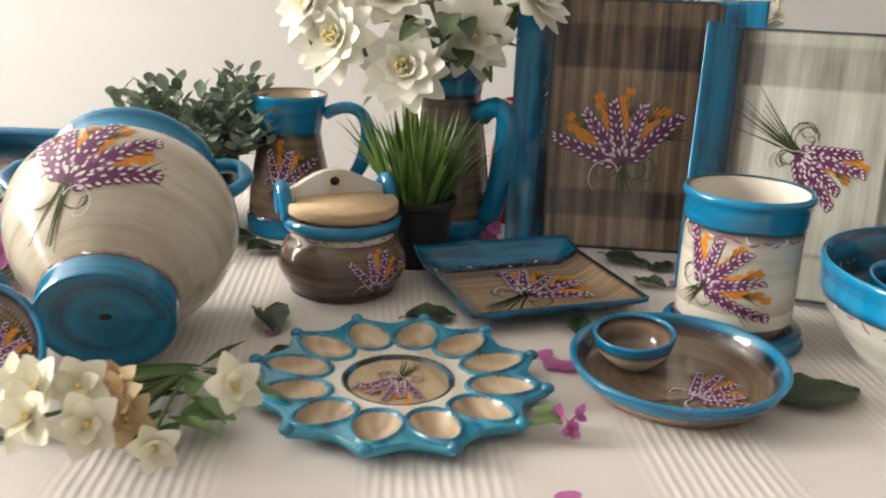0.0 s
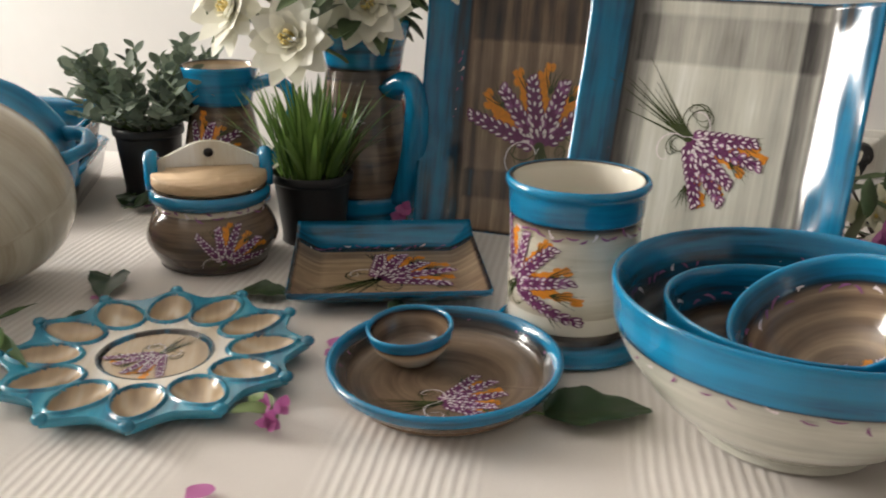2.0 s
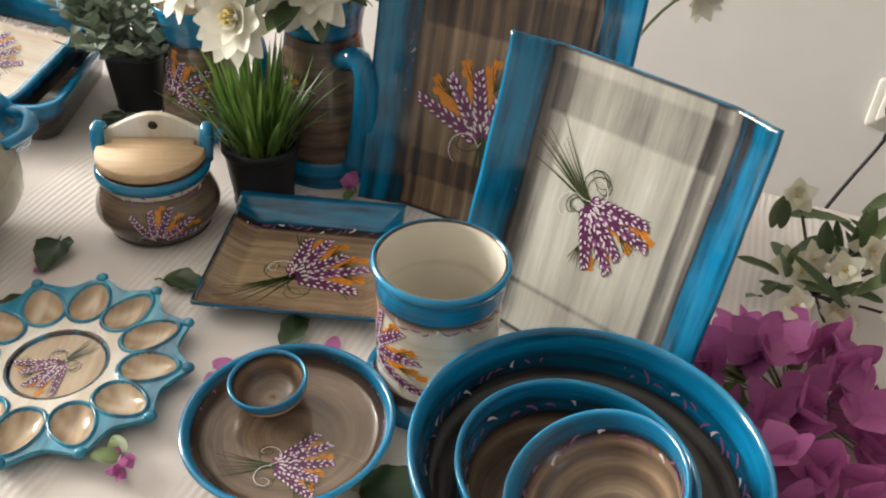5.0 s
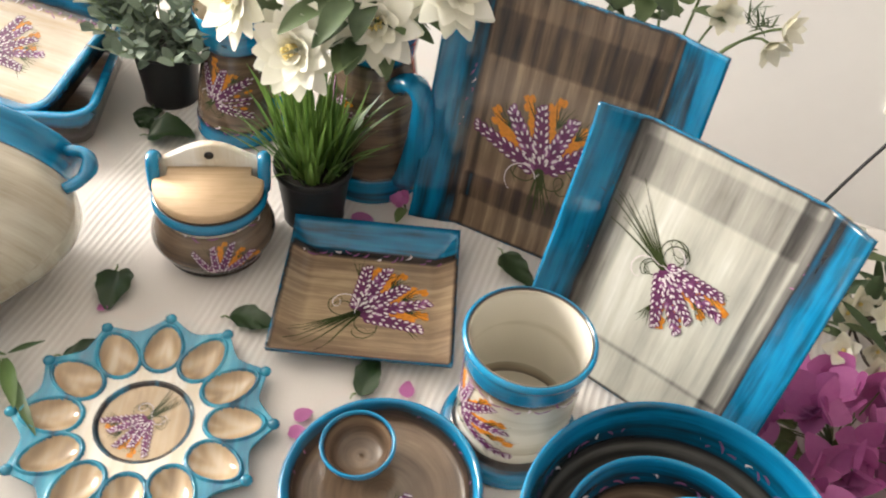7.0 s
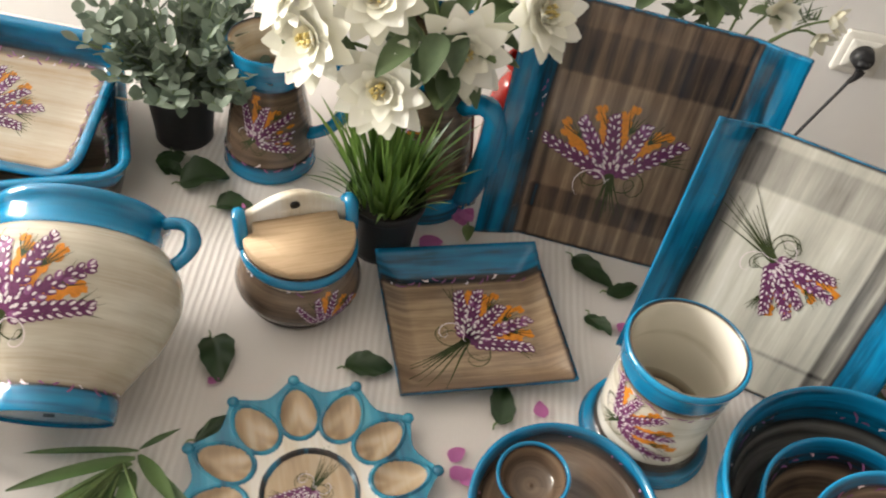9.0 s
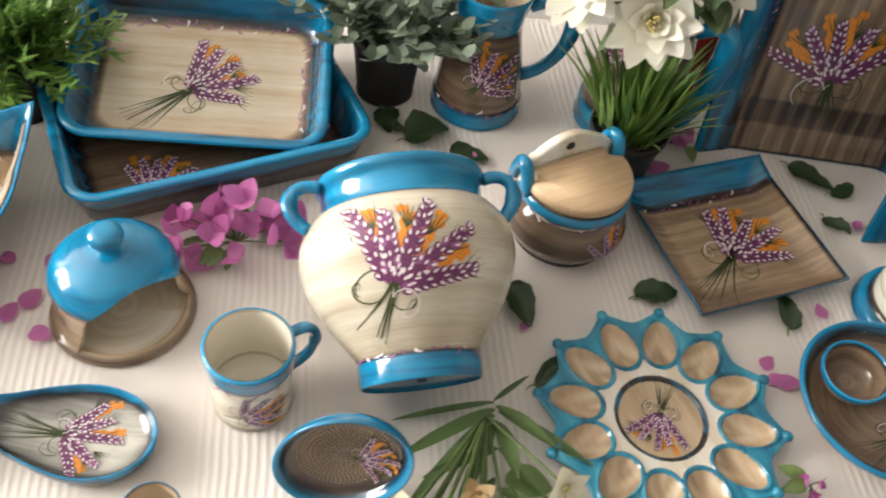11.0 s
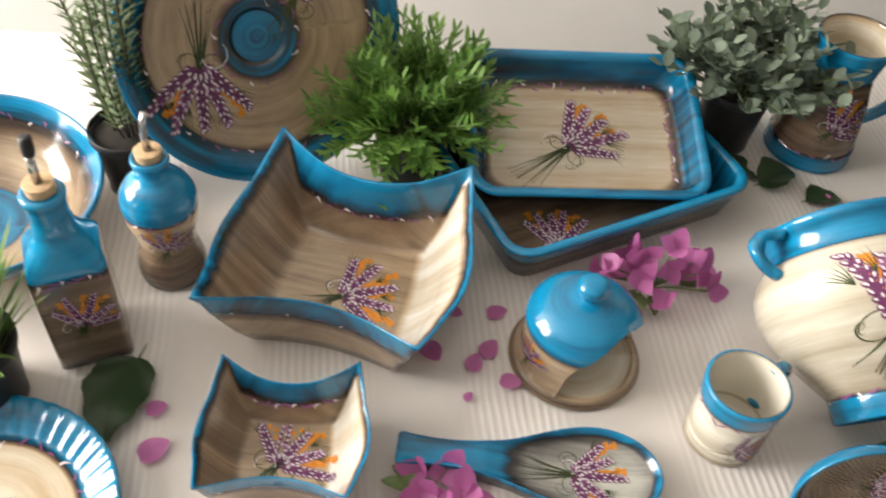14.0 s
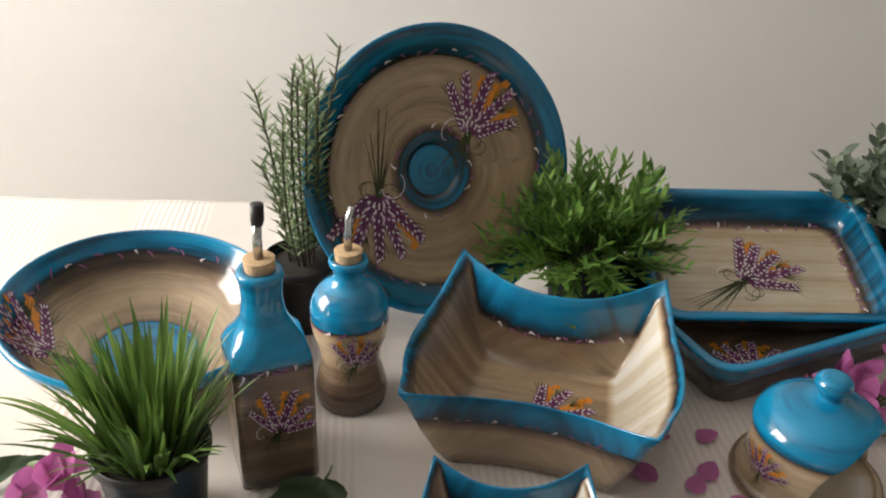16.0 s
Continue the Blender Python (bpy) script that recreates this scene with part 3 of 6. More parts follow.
# ---------------- egg plate ----------------
def egg_plate():
    t = thing("egg_plate", pose(-0.026, 0.682, 0.001, 0, 0, 21.5), "blue scalloped egg plate with twelve beige hollows", "egg plate")
    na, nr = 480, 140
    verts, faces, paint = [], [], []
    def spot(i, j):
        """Place and glaze at ring i, spoke j."""
        a = tau * j / na
        k = abs(((a / (tau / 12)) + 0.5) % 1 - 0.5) * 2          # 0 on a point of the rim, 1 between
        edge = 0.112 + 0.018 * (1 - k) ** 1.6
        r = edge * max(0.002, i / nr)
        x, y = r * math.cos(a), r * math.sin(a)
        z = 0.0085 + 0.0055 * (r / 0.12) ** 2
        da = ((a / (tau / 12) + 0.5) % 1 - 0.5) * tau / 12
        wx, wy = (r * math.cos(da) - 0.0885) / 0.0265, r * math.sin(da) / 0.0178
        q = math.hypot(wx, wy * (1.0 + 0.16 * wx))
        shade = 0.13
        if r < 0.074 and q > 1.0:
            shade = 0.99
        if q < 1.0:
            z -= 0.0075 * (1 - q ** 3)
            shade = 0.76 + 0.05 * math.sin(7 * k + 5 * wx)
        elif q < 1.2:
            z += 0.0028 * math.sin((1.2 - q) / 0.2 * math.pi)
            shade = 0.15
        if r < 0.046:
            z -= 0.003 * min(1.0, (0.046 - r) / 0.003)
            shade = 0.76
        if 0.043 < r < 0.0485:
            shade = 0.27
        return (x, y, z), (shade, x * 0.6, y * 0.6)
    verts = [spot(i, j)[0] for i in range(nr + 1) for j in range(na)]
    m0 = len(verts)
    verts += [(p[0] * 0.985, p[1] * 0.985, max(0.0, p[2] - 0.008)) for p in verts[:m0]]
    for i in range(nr):
        for j in range(na):
            b = (j + 1) % na
            faces += [(i * na + j, i * na + b, (i + 1) * na + b, (i + 1) * na + j), (m0 + i * na + j, m0 + (i + 1) * na + j, m0 + (i + 1) * na + b, m0 + i * na + b)]
            paint += [spot(i + 0.5, j + 0.5)[1], (0.1, 0, 0)]
    for j in range(na):
        b = (j + 1) % na
        faces.append((nr * na + j, nr * na + b, m0 + nr * na + b, m0 + nr * na + j))
        paint.append((0.1, 0, 0))
    mesh_part("plate_body", verts, faces, WASH, t, fields=paint)
    for k in range(12):
        a = tau * k / 12
        c = V((0.1265 * math.cos(a), 0.1265 * math.sin(a), 0.0140))
        bm = bmesh.new()
        bmesh.ops.create_uvsphere(bm, u_segments=12, v_segments=8, radius=0.0062, matrix=Matrix.Translation(c) @ Matrix.Diagonal((1, 1, 0.75, 1)))
        ob = part("rim_knob", bm, WASH, t)
        at = ob.data.attributes.new("paint", "FLOAT_VECTOR", "POINT")
        at.data.foreach_set("vector", [0.12, 0.0, 0.0] * len(ob.data.vertices))
    lay(t, (verts, faces), (0.004, 0.006, 0), (-0.62, -0.78, 0), (0, 0, 1), 0.052, 4, stem=0.75, spread=42, curls=8)


egg_plate()


# ---------------- salt pot with wooden lid ----------------
def salt_pot():
    t = thing("salt_pot", pose(-0.101, 0.934, 0.0, 0, 0, 27) @ Matrix.Diagonal((1.03, 1.03, 0.93, 1)), "squat brown salt pot with blue rim and pale wooden lid", "salt pot")
    skin = revolve([(0, 0, 0.4), (0.052, 0, 0.4), (0.056, 0.003, 0.4), (0.067, 0.024, 0.45), (0.0685, 0.036, 0.48), (0.062, 0.056, 0.5), (0.054, 0.068, 0.42), (0.054, 0.072, 0.3),
                    (0.061, 0.076, 0.1), (0.063, 0.083, 0.09), (0.060, 0.09, 0.1), (0.055, 0.09, 0.9), (0.052, 0.08, 0.9), (0.06, 0.04, 0.9), (0.05, 0.008, 0.9), (0, 0.006, 0.9)])
    mesh_part("pot_body", *skin[:2], GLAZE, t, paint=skin[2])
    # wooden lid, cut straight at the hinge
    n, R = 48, 0.0595
    top = []
    for j in range(n):
        a = tau * j / n
        x, y = R * math.cos(a), R * math.sin(a)
        top.append((x if y < 0.004 else max(-0.046, min(0.046, x)), min(y, 0.022), 0))
    rings = [[(x * s, y * s, z) for x, y, _ in top] for s, z in ((0.97, 0.0935), (1, 0.0955), (1, 0.1045), (0.975, 0.1070))]
    v, f, p = loft(rings, [0] * 4)
    mesh_part("lid", v, f, WOOD, t, "pale beech lid")
    # white back plate, arched, with a hanging hole
    outline = []
    for i in range(33):
        u = -1 + 2 * i / 32
        outline.append((u * 0.057, 0.116 + 0.020 * max(0.0, math.cos(u * 1.75)) ** 1.2))
    vb, fb = [], []
    for y in (0.020, 0.031):
        for x, z in outline:
            bend = 0.004 * (1 - (x / 0.057) ** 2)
            vb += [(x, y + bend, 0.085), (x, y + bend, z)]
    h = len(outline) * 2
    for i in range(len(outline) - 1):
        a = 2 * i
        fb += [(a, a + 2, a + 3, a + 1), (h + a, h + a + 1, h + a + 3, h + a + 2), (a + 1, a + 3, h + a + 3, h + a + 1)]
    fb += [(0, 1, h + 1, h), (h - 2, 2 * h - 2, 2 * h - 1, h - 1)]
    mesh_part("back_plate", vb, fb, GLAZE, t, "arched ivory back plate with a hole", paint=[(1.0, q[0], q[2]) for q in vb])
    bm = bmesh.new()
    bmesh.ops.create_cone(bm, cap_ends=True, segments=20, radius1=0.0052, radius2=0.0052, depth=0.002, matrix=Matrix.Translation((0, 0.0234, 0.123)) @ Matrix.Rotation(radians(90), 4, "X"))
    part("hanging_hole", bm, BLACK, t, "dark round hanging hole")
    for s in (-1, 1):
        pts = bezier((s * 0.0585, 0.006, 0.086), (s * 0.061, 0.012, 0.130), (s * 0.060, 0.028, 0.138), (s * 0.056, 0.036, 0.088), 14)
        vv, ff = tube(pts, 0.0075, 12)
        mesh_part("lug", vv, ff, GLAZE, t, "blue hinge lug", paint=[(0.08, q[0], q[2]) for q in vv])
    lay(t, skin, (0.010, -0.07, 0.018), (0.25, 0, 1), (-0.05, -1, 0.1), 0.052, 6, stem=0.3, turn=-8)
    round_flecks(t, 0.0555, 0.0685, 0.8, 0.4, 30, 2)


salt_pot()


# ---------------- pots, bowls, dishes that were thrown ----------------
def thrown(name, m, label, category, profile, group="", body="body", **kw):
    t = thing(name, m, label, category, group)
    skin = revolve(profile, **kw)
    mesh_part(body, *skin[:2], GLAZE, t, paint=skin[2])
    return t, skin


holder, skin = thrown("utensil_holder", pose(0.305, 0.832, 0.0), "tall cream utensil holder with blue rim and foot", "utensil holder",
    [(0, 0, 0.1), (0.066, 0, 0.1), (0.068, 0.004, 0.1), (0.0675, 0.013, 0.1), (0.060, 0.017, 0.2), (0.0565, 0.022, 0.4), (0.0565, 0.03, 0.62), (0.057, 0.05, 0.99), (0.057, 0.09, 0.99), (0.057, 0.108, 0.9), (0.0572, 0.116, 0.62), (0.0575, 0.120, 0.3), (0.0585, 0.123, 0.11),
     (0.0595, 0.14, 0.1), (0.0625, 0.146, 0.1), (0.0625, 0.150, 0.09), (0.060, 0.1525, 0.05), (0.0575, 0.150, 0.4), (0.0555, 0.145, 1.12), (0.054, 0.09, 1.12), (0.053, 0.012, 1.12), (0, 0.010, 1.12)])
lay(holder, skin, (-0.046, -0.034, 0.062), (0.1, 0.1, 1), (-0.70, -0.71, 0), 0.068, 21, stem=0.35, turn=-48)
holder.children[0].data.materials[0] = CREAM_GLAZE
round_flecks(holder, 0.0575, 0.114, 1, 0, 40, 3)

dish, skin = thrown("dip_dish", pose(0.2185, 0.7065, 0.002, 2, -1, 0) @ Matrix.Diagonal((1, 1, 0.76, 1)), "round brown dish with blue rim and a small dip bowl", "dish",
    [(0, 0, 0.5), (0.07, 0, 0.5), (0.078, 0.003, 0.6), (0.09, 0.017, 0.6), (0.094, 0.022, 0.1), (0.097, 0.03, 0.07), (0.0975, 0.034, 0.05), (0.094, 0.036, 0.08), (0.090, 0.031, 0.12), (0.085, 0.02, 0.36), (0.076, 0.010, 0.5), (0.04, 0.007, 0.55), (0, 0.007, 0.58)], sx=0.97, sy=0.98, body="dish_body")
lay(dish, skin, (0.004, -0.038, 0.02), (0.75, 0.35, 0), (0, 0, 1), 0.062, 31, stem=0.7, spread=45, curls=7)
round_flecks(dish, 0.088, 0.0275, -0.8, 0.6, 40, 4)
dip = revolve([(0, 0, 0.97), (0.014, 0, 0.97), (0.02, 0.003, 0.97), (0.031, 0.016, 0.97), (0.0345, 0.024, 0.6), (0.0355, 0.027, 0.1), (0.0365, 0.034, 0.06), (0.035, 0.0365, 0.06), (0.0325, 0.034, 0.2), (0.031, 0.027, 0.5), (0.022, 0.011, 0.5), (0.005, 0.006, 0.55), (0, 0.008, 0.6)])
ob = mesh_part("dip_bowl", *dip[:2], GLAZE, dish, "small brown dip bowl with blue rim", paint=dip[2])
ob.matrix_local = pose(-0.033, 0.026, 0.0085, 4, -3, 0) @ Matrix.Diagonal((1, 1, 1.22, 1))

bowl, skin = thrown("mixing_bowl", pose(0.48, 0.714, 0.0), "large blue-rimmed mixing bowl, whitish outside, holding two smaller bowls", "bowl",
    [(0, 0, 1.0), (0.06, 0, 1.0), (0.066, 0.002, 1.0), (0.068, 0.008, 0.9), (0.098, 0.03, 0.9), (0.122, 0.06, 0.88), (0.131, 0.079, 0.8), (0.1325, 0.083, 0.11), (0.135, 0.1, 0.08), (0.1365, 0.11, 0.06), (0.135, 0.1145, 0.04), (0.131, 0.112, 0.09), (0.127, 0.1, 0.13), (0.122, 0.084, 0.22), (0.1195, 0.077, 0.36), (0.117, 0.071, 0.55), (0.113, 0.063, 0.43), (0.108, 0.054, 0.58), (0.098, 0.041, 0.45), (0.085, 0.028, 0.52), (0.05, 0.012, 0.5), (0, 0.009, 0.55)], group="nested bowls", n=96)
bowl.children[0].data.materials[0] = GREY_GLAZE
round_flecks(bowl, 0.1225, 0.085, -0.95, 0.3, 64, 5)
round_flecks(bowl, 0.1308, 0.077, 0.9, -0.4, 40, 6)
bowl2, skin = thrown("bowl", pose(0.472, 0.705, 0.0125, -1, 2, 0), "middle-sized dark blue and brown bowl nested in the large one", "bowl",
    [(0, 0, 0.5), (0.04, 0, 0.5), (0.045, 0.004, 0.5), (0.07, 0.025, 0.5), (0.086, 0.05, 0.3), (0.091, 0.07, 0.1), (0.093, 0.084, 0.07), (0.0915, 0.087, 0.04), (0.088, 0.084, 0.1), (0.084, 0.068, 0.18), (0.081, 0.058, 0.3), (0.078, 0.049, 0.55), (0.072, 0.04, 0.45), (0.055, 0.02, 0.55), (0.02, 0.009, 0.55), (0, 0.009, 0.55)], group="nested bowls")
round_flecks(bowl2, 0.083, 0.066, -0.9, 0.4, 28, 7)
bowl3, skin = thrown("bowl", pose(0.515, 0.6986, 0.0485, 11.3, -21, 0), "small blue-rimmed bowl tilted inside the nested bowls", "bowl",
    [(0, 0, 0.5), (0.03, 0, 0.5), (0.034, 0.003, 0.5), (0.053, 0.022, 0.4), (0.064, 0.04, 0.12), (0.068, 0.056, 0.08), (0.0695, 0.064, 0.05), (0.068, 0.067, 0.03), (0.0645, 0.064, 0.08), (0.061, 0.05, 0.24), (0.057, 0.042, 0.62), (0.054, 0.036, 0.5), (0.048, 0.028, 0.66), (0.04, 0.02, 0.52), (0.03, 0.0135, 0.64), (0.018, 0.009, 0.58), (0, 0.008, 0.66)], group="nested bowls")
lay(bowl3, skin, (-0.004, -0.034, 0.03), (0, 1, 0), (0, 0, 1), 0.056, 41, stem=0.2, turn=35, spread=75)
round_flecks(bowl3, 0.059, 0.0465, -0.85, 0.5, 30, 8)

lbowl, skin = thrown("salad_bowl", pose(-1.248, 0.952, 0.004, 2, 5, 0), "wide beige bowl with blue rim and blue round well", "bowl",
    [(0, 0.004, 0.8), (0.06, 0.004, 0.8), (0.066, 0.005, 0.8), (0.1, 0.022, 0.85), (0.13, 0.05, 0.85), (0.139, 0.062, 0.1), (0.145, 0.074, 0.07), (0.145, 0.079, 0.05), (0.141, 0.081, 0.06), (0.134, 0.07, 0.11), (0.126, 0.057, 0.3), (0.11, 0.036, 0.66), (0.085, 0.02, 0.68), (0.058, 0.0125, 0.6), (0.054, 0.0115, 0.15), (0.05, 0.0105, 0.12), (0, 0.010, 0.12)], n=96)
lay(lbowl, skin, (-0.09, -0.035, 0.05), (0.2, 0.1, 0), (0, 0, 1), 0.075, 51, turn=150, stem=0.8)
round_flecks(lbowl, 0.1275, 0.0605, -0.8, 0.6, 40, 9)

mug, skin = thrown("mug", pose(-0.431, 0.692, 0.0), "cream mug with blue rim and blue handle", "mug",
    [(0, 0, 0.8), (0.035, 0, 0.8), (0.0375, 0.003, 0.7), (0.0385, 0.012, 0.9), (0.0385, 0.04, 0.98), (0.0395, 0.064, 0.95), (0.0400, 0.069, 0.4), (0.0405, 0.072, 0.1), (0.0415, 0.086, 0.08), (0.0415, 0.0905, 0.05), (0.039, 0.092, 0.06), (0.0375, 0.088, 1.0), (0.0365, 0.05, 1.12), (0.036, 0.008, 1.12), (0, 0.006, 1.12)])
h = V((0.84, 0.54, 0)).normalized()
handle(mug, h * 0.038 + V((0, 0, 0.079)), h * 0.078 + V((0, 0, 0.092)), h * 0.078 + V((0, 0, 0.022)), h * 0.037 + V((0, 0, 0.026)), 0.0048)
lay(mug, skin, (-0.004, -0.04, 0.028), (0.7, 0, 0.3), (0.05, -1, 0), 0.046, 61, stem=0.8, turn=-8)
mug.children[0].data.materials[0] = CREAM_GLAZE
round_flecks(mug, 0.0402, 0.067, 1, 0, 22, 10)

cup, skin = thrown("egg_cup", pose(-0.498, 0.557, 0.0), "tiny cream cup with a blue rim", "cup",
    [(0, 0, 0.9), (0.018, 0, 0.9), (0.02, 0.003, 0.9), (0.023, 0.02, 0.9), (0.0245, 0.032, 0.3), (0.0258, 0.04, 0.06), (0.0245, 0.043, 0.06), (0.0225, 0.039, 0.8), (0.02, 0.012, 0.88), (0, 0.006, 0.88)])

grater_pose = pose(-0.339, 0.614, 0.0545, 76, 0, -7) @ pose(0, 0, 0, 0, 0, 38)
grater, skin = thrown("grater_dish", grater_pose, "oval dark brown grater dish with blue edge, propped up", "grater dish",
    [(0, 0, 0.4), (0.045, 0, 0.4), (0.056, 0.004, 0.2), (0.064, 0.014, 0.1), (0.0665, 0.021, 0.06), (0.064, 0.0225, 0.08), (0.060, 0.019, 0.15), (0.054, 0.011, 0.4), (0.04, 0.0075, 0.45), (0, 0.007, 0.47)], sx=0.98, sy=0.81)
bm = bmesh.new()
for ring_no in range(9):
    r = 0.008 + 0.0046 * ring_no
    n = int(10 + ring_no * 7)
    for k in range(n):
        a = tau * k / n + 0.3 * ring_no
        mt = Matrix.Translation((r * math.cos(a), r * 0.8 * math.sin(a), 0.0078)) @ Matrix.Rotation(a + 0.5, 4, "Z") @ Matrix.Diagonal((0.0019, 0.0007, 0.0011, 1))
        bmesh.ops.create_icosphere(bm, subdivisions=1, radius=1, matrix=mt)
ob = part("grating", bm, GLAZE, grater, "rings of small raised ridges")
ob["kind"] = "stuff"
at = ob.data.attributes.new("paint", "FLOAT_VECTOR", "POINT")
at.data.foreach_set("vector", [0.72, 0.0, 0.0] * len(ob.data.vertices))
lay(grater, skin, (0.010, -0.010, 0.02), (1, -0.6, 0), (0, 0, 1), 0.040, 62, stem=0.3, lift=0.0016)
v, f = tube([grater_pose.inverted() @ V(q) for q in ((-0.338, 0.612, 0.07), (-0.337, 0.632, 0.05), (-0.336, 0.655, 0.003))], [0.004, 0.0045, 0.004], 10)
mesh_part("prop_foot", v, f, GLAZE, grater, "brown strut behind the dish", paint=[(0.4, q[0], q[1]) for q in v])


# ---------------- vase lying on its side ----------------
def vase():
    b = V((-0.272, 0.682, 0.0525))
    r = b + V((-0.148, 0.902, 0.407))
    ax = (r - b).normalized()
    side = ax.cross(V((0, 0, 1))).normalized()
    top = side.cross(ax).normalized()
    m = Matrix((side, top, ax)).transposed().to_4x4()
    m.translation = b
    m = m @ Matrix.Diagonal((1.0, 1.0, 0.94, 1))
    t = thing("vase", m, "bulbous cream two-handled vase lying on its side, blue rim and foot", "vase")
    skin = revolve([(0, 0.004, 0.1), (0.052, 0.003, 0.1), (0.056, 0.0, 0.09), (0.058, 0.003, 0.08), (0.0585, 0.021, 0.1), (0.0575, 0.025, 0.3), (0.0595, 0.029, 0.72), (0.074, 0.052, 0.80), (0.092, 0.082, 0.84), (0.1025, 0.112, 0.9), (0.1045, 0.132, 0.88),
                    (0.101, 0.152, 0.9), (0.089, 0.172, 0.8), (0.083, 0.1765, 0.3), (0.0805, 0.179, 0.1), (0.079, 0.186, 0.09), (0.0795, 0.199, 0.08), (0.083, 0.209, 0.06), (0.082, 0.215, 0.04), (0.078, 0.215, 0.08), (0.071, 0.203, 0.4), (0.070, 0.183, 0.9), (0.09, 0.155, 0.92), (0.094, 0.125, 0.92), (0.06, 0.045, 0.92), (0.05, 0.012, 0.92), (0, 0.01, 0.92)], n=96)
    mesh_part("vase_body", *skin[:2], CREAM_GLAZE, t, paint=skin[2])
    for s in (-1, 1):
        handle(t, (s * 0.080, 0.018, 0.205), (s * 0.113, 0.018, 0.216), (s * 0.121, 0.018, 0.182), (s * 0.094, 0.018, 0.160), 0.0068)
    lay(t, skin, (-0.030, 0.09, 0.080), (0.5, 0, 1), (-0.02, 1, -0.1), 0.098, 71, reach=0.09, stem=0.62, spread=52, spikes=5)
    round_flecks(t, 0.0582, 0.0272, 1, 0, 30, 11)
    bm = bmesh.new()
    bmesh.ops.create_cone(bm, cap_ends=True, segments=16, radius1=0.0035, radius2=0.0035, depth=0.001, matrix=Matrix.Translation((0.0, 0.004, 0.003)) @ Matrix.Diagonal((1.5, 0.8, 1, 1)))
    part("drain_hole", bm, BLACK, t, "small dark hole in the foot")


vase()


# ---------------- garlic keeper ----------------
def garlic_keeper():
    t = thing("garlic_keeper", pose(-0.572, 0.788, 0.0, 0, 0, 0), "domed garlic keeper with blue top, round knob and open front", "garlic keeper")
    n = 96
    face_a, half = radians(-50), radians(64)
    prof = smooth_profile([(0.069, 0.0, 0.62), (0.070, 0.006, 0.6), (0.064, 0.011, 0.66), (0.060, 0.02, 0.7), (0.060, 0.045, 0.75), (0.0605, 0.056, 0.68), (0.060, 0.06, 0.3), (0.0615, 0.063, 0.09), (0.058, 0.074, 0.07), (0.045, 0.087, 0.06), (0.026, 0.095, 0.05), (0.013, 0.099, 0.05), (0.0004, 0.101, 0.05)], 3)
    rows = len(prof)
    verts, faces, paint = [], [], []
    zmax = 0.084

    def at_z(z):
        for (r0, z0, s0), (r1, z1, s1) in zip(prof, prof[1:]):
            if z0 <= z <= z1 and z1 > z0:
                u = (z - z0) / (z1 - z0)
                return r0 + (r1 - r0) * u, s0 + (s1 - s0) * u
        return prof[-1][0], prof[-1][2]
    for layer in (0, 1):
        for i in range(rows):
            for j in range(n):
                a = tau * j / n
                d = (a - face_a + math.pi) % tau - math.pi
                r, z, s = prof[i]
                if abs(d) < half:
                    low = 0.010 + (zmax - 0.010) * math.sqrt(max(0.0, 1 - (d / half) ** 2)) ** 0.8
                    if z < low:
                        z = low
                        r, s = at_z(z)
                if layer:
                    r, z, s = max(0.0004, r - 0.005), z - (0.004 if i > rows * 0.6 else 0), 0.86
                verts.append((r * math.cos(a), r * math.sin(a), z))
                paint.append((s, z * 1.0, a * r))
    N = rows * n
    for i in range(rows - 1):
        for j in range(n):
            k = (j + 1) % n
            faces += [(i * n + j, i * n + k, (i + 1) * n + k, (i + 1) * n + j), (N + i * n + j, N + (i + 1) * n + j, N + (i + 1) * n + k, N + i * n + k)]
    for j in range(n):
        k = (j + 1) % n
        faces.append((j, N + j, N + k, k))
    mesh_part("dome", verts, faces, GLAZE, t, paint=paint)
    base = revolve([(0, 0, 0.6), (0.066, 0, 0.6), (0.0695, 0.003, 0.55), (0.0695, 0.007, 0.5), (0.063, 0.0095, 0.7), (0.054, 0.006, 0.88), (0, 0.005, 0.9)])
    mesh_part("base_saucer", *base[:2], GLAZE, t, "beige inside, brown edge", paint=base[2])
    knob = revolve([(0, 0.095, 0.05), (0.012, 0.096, 0.05), (0.010, 0.101, 0.05), (0.0125, 0.107, 0.04), (0.0165, 0.112, 0.02), (0.0165, 0.118, 0.02), (0.011, 0.1235, 0.0), (0, 0.1245, 0.0)], n=32)
    mesh_part("knob", *knob[:2], GLAZE, t, "glossy blue knob", paint=knob[2])
    lay(t, (verts[:N], [q for q in faces if max(q) < N]), (-0.055, -0.02, 0.025), (0, 0, 1), (-1, -0.15, 0), 0.034, 81)


garlic_keeper()


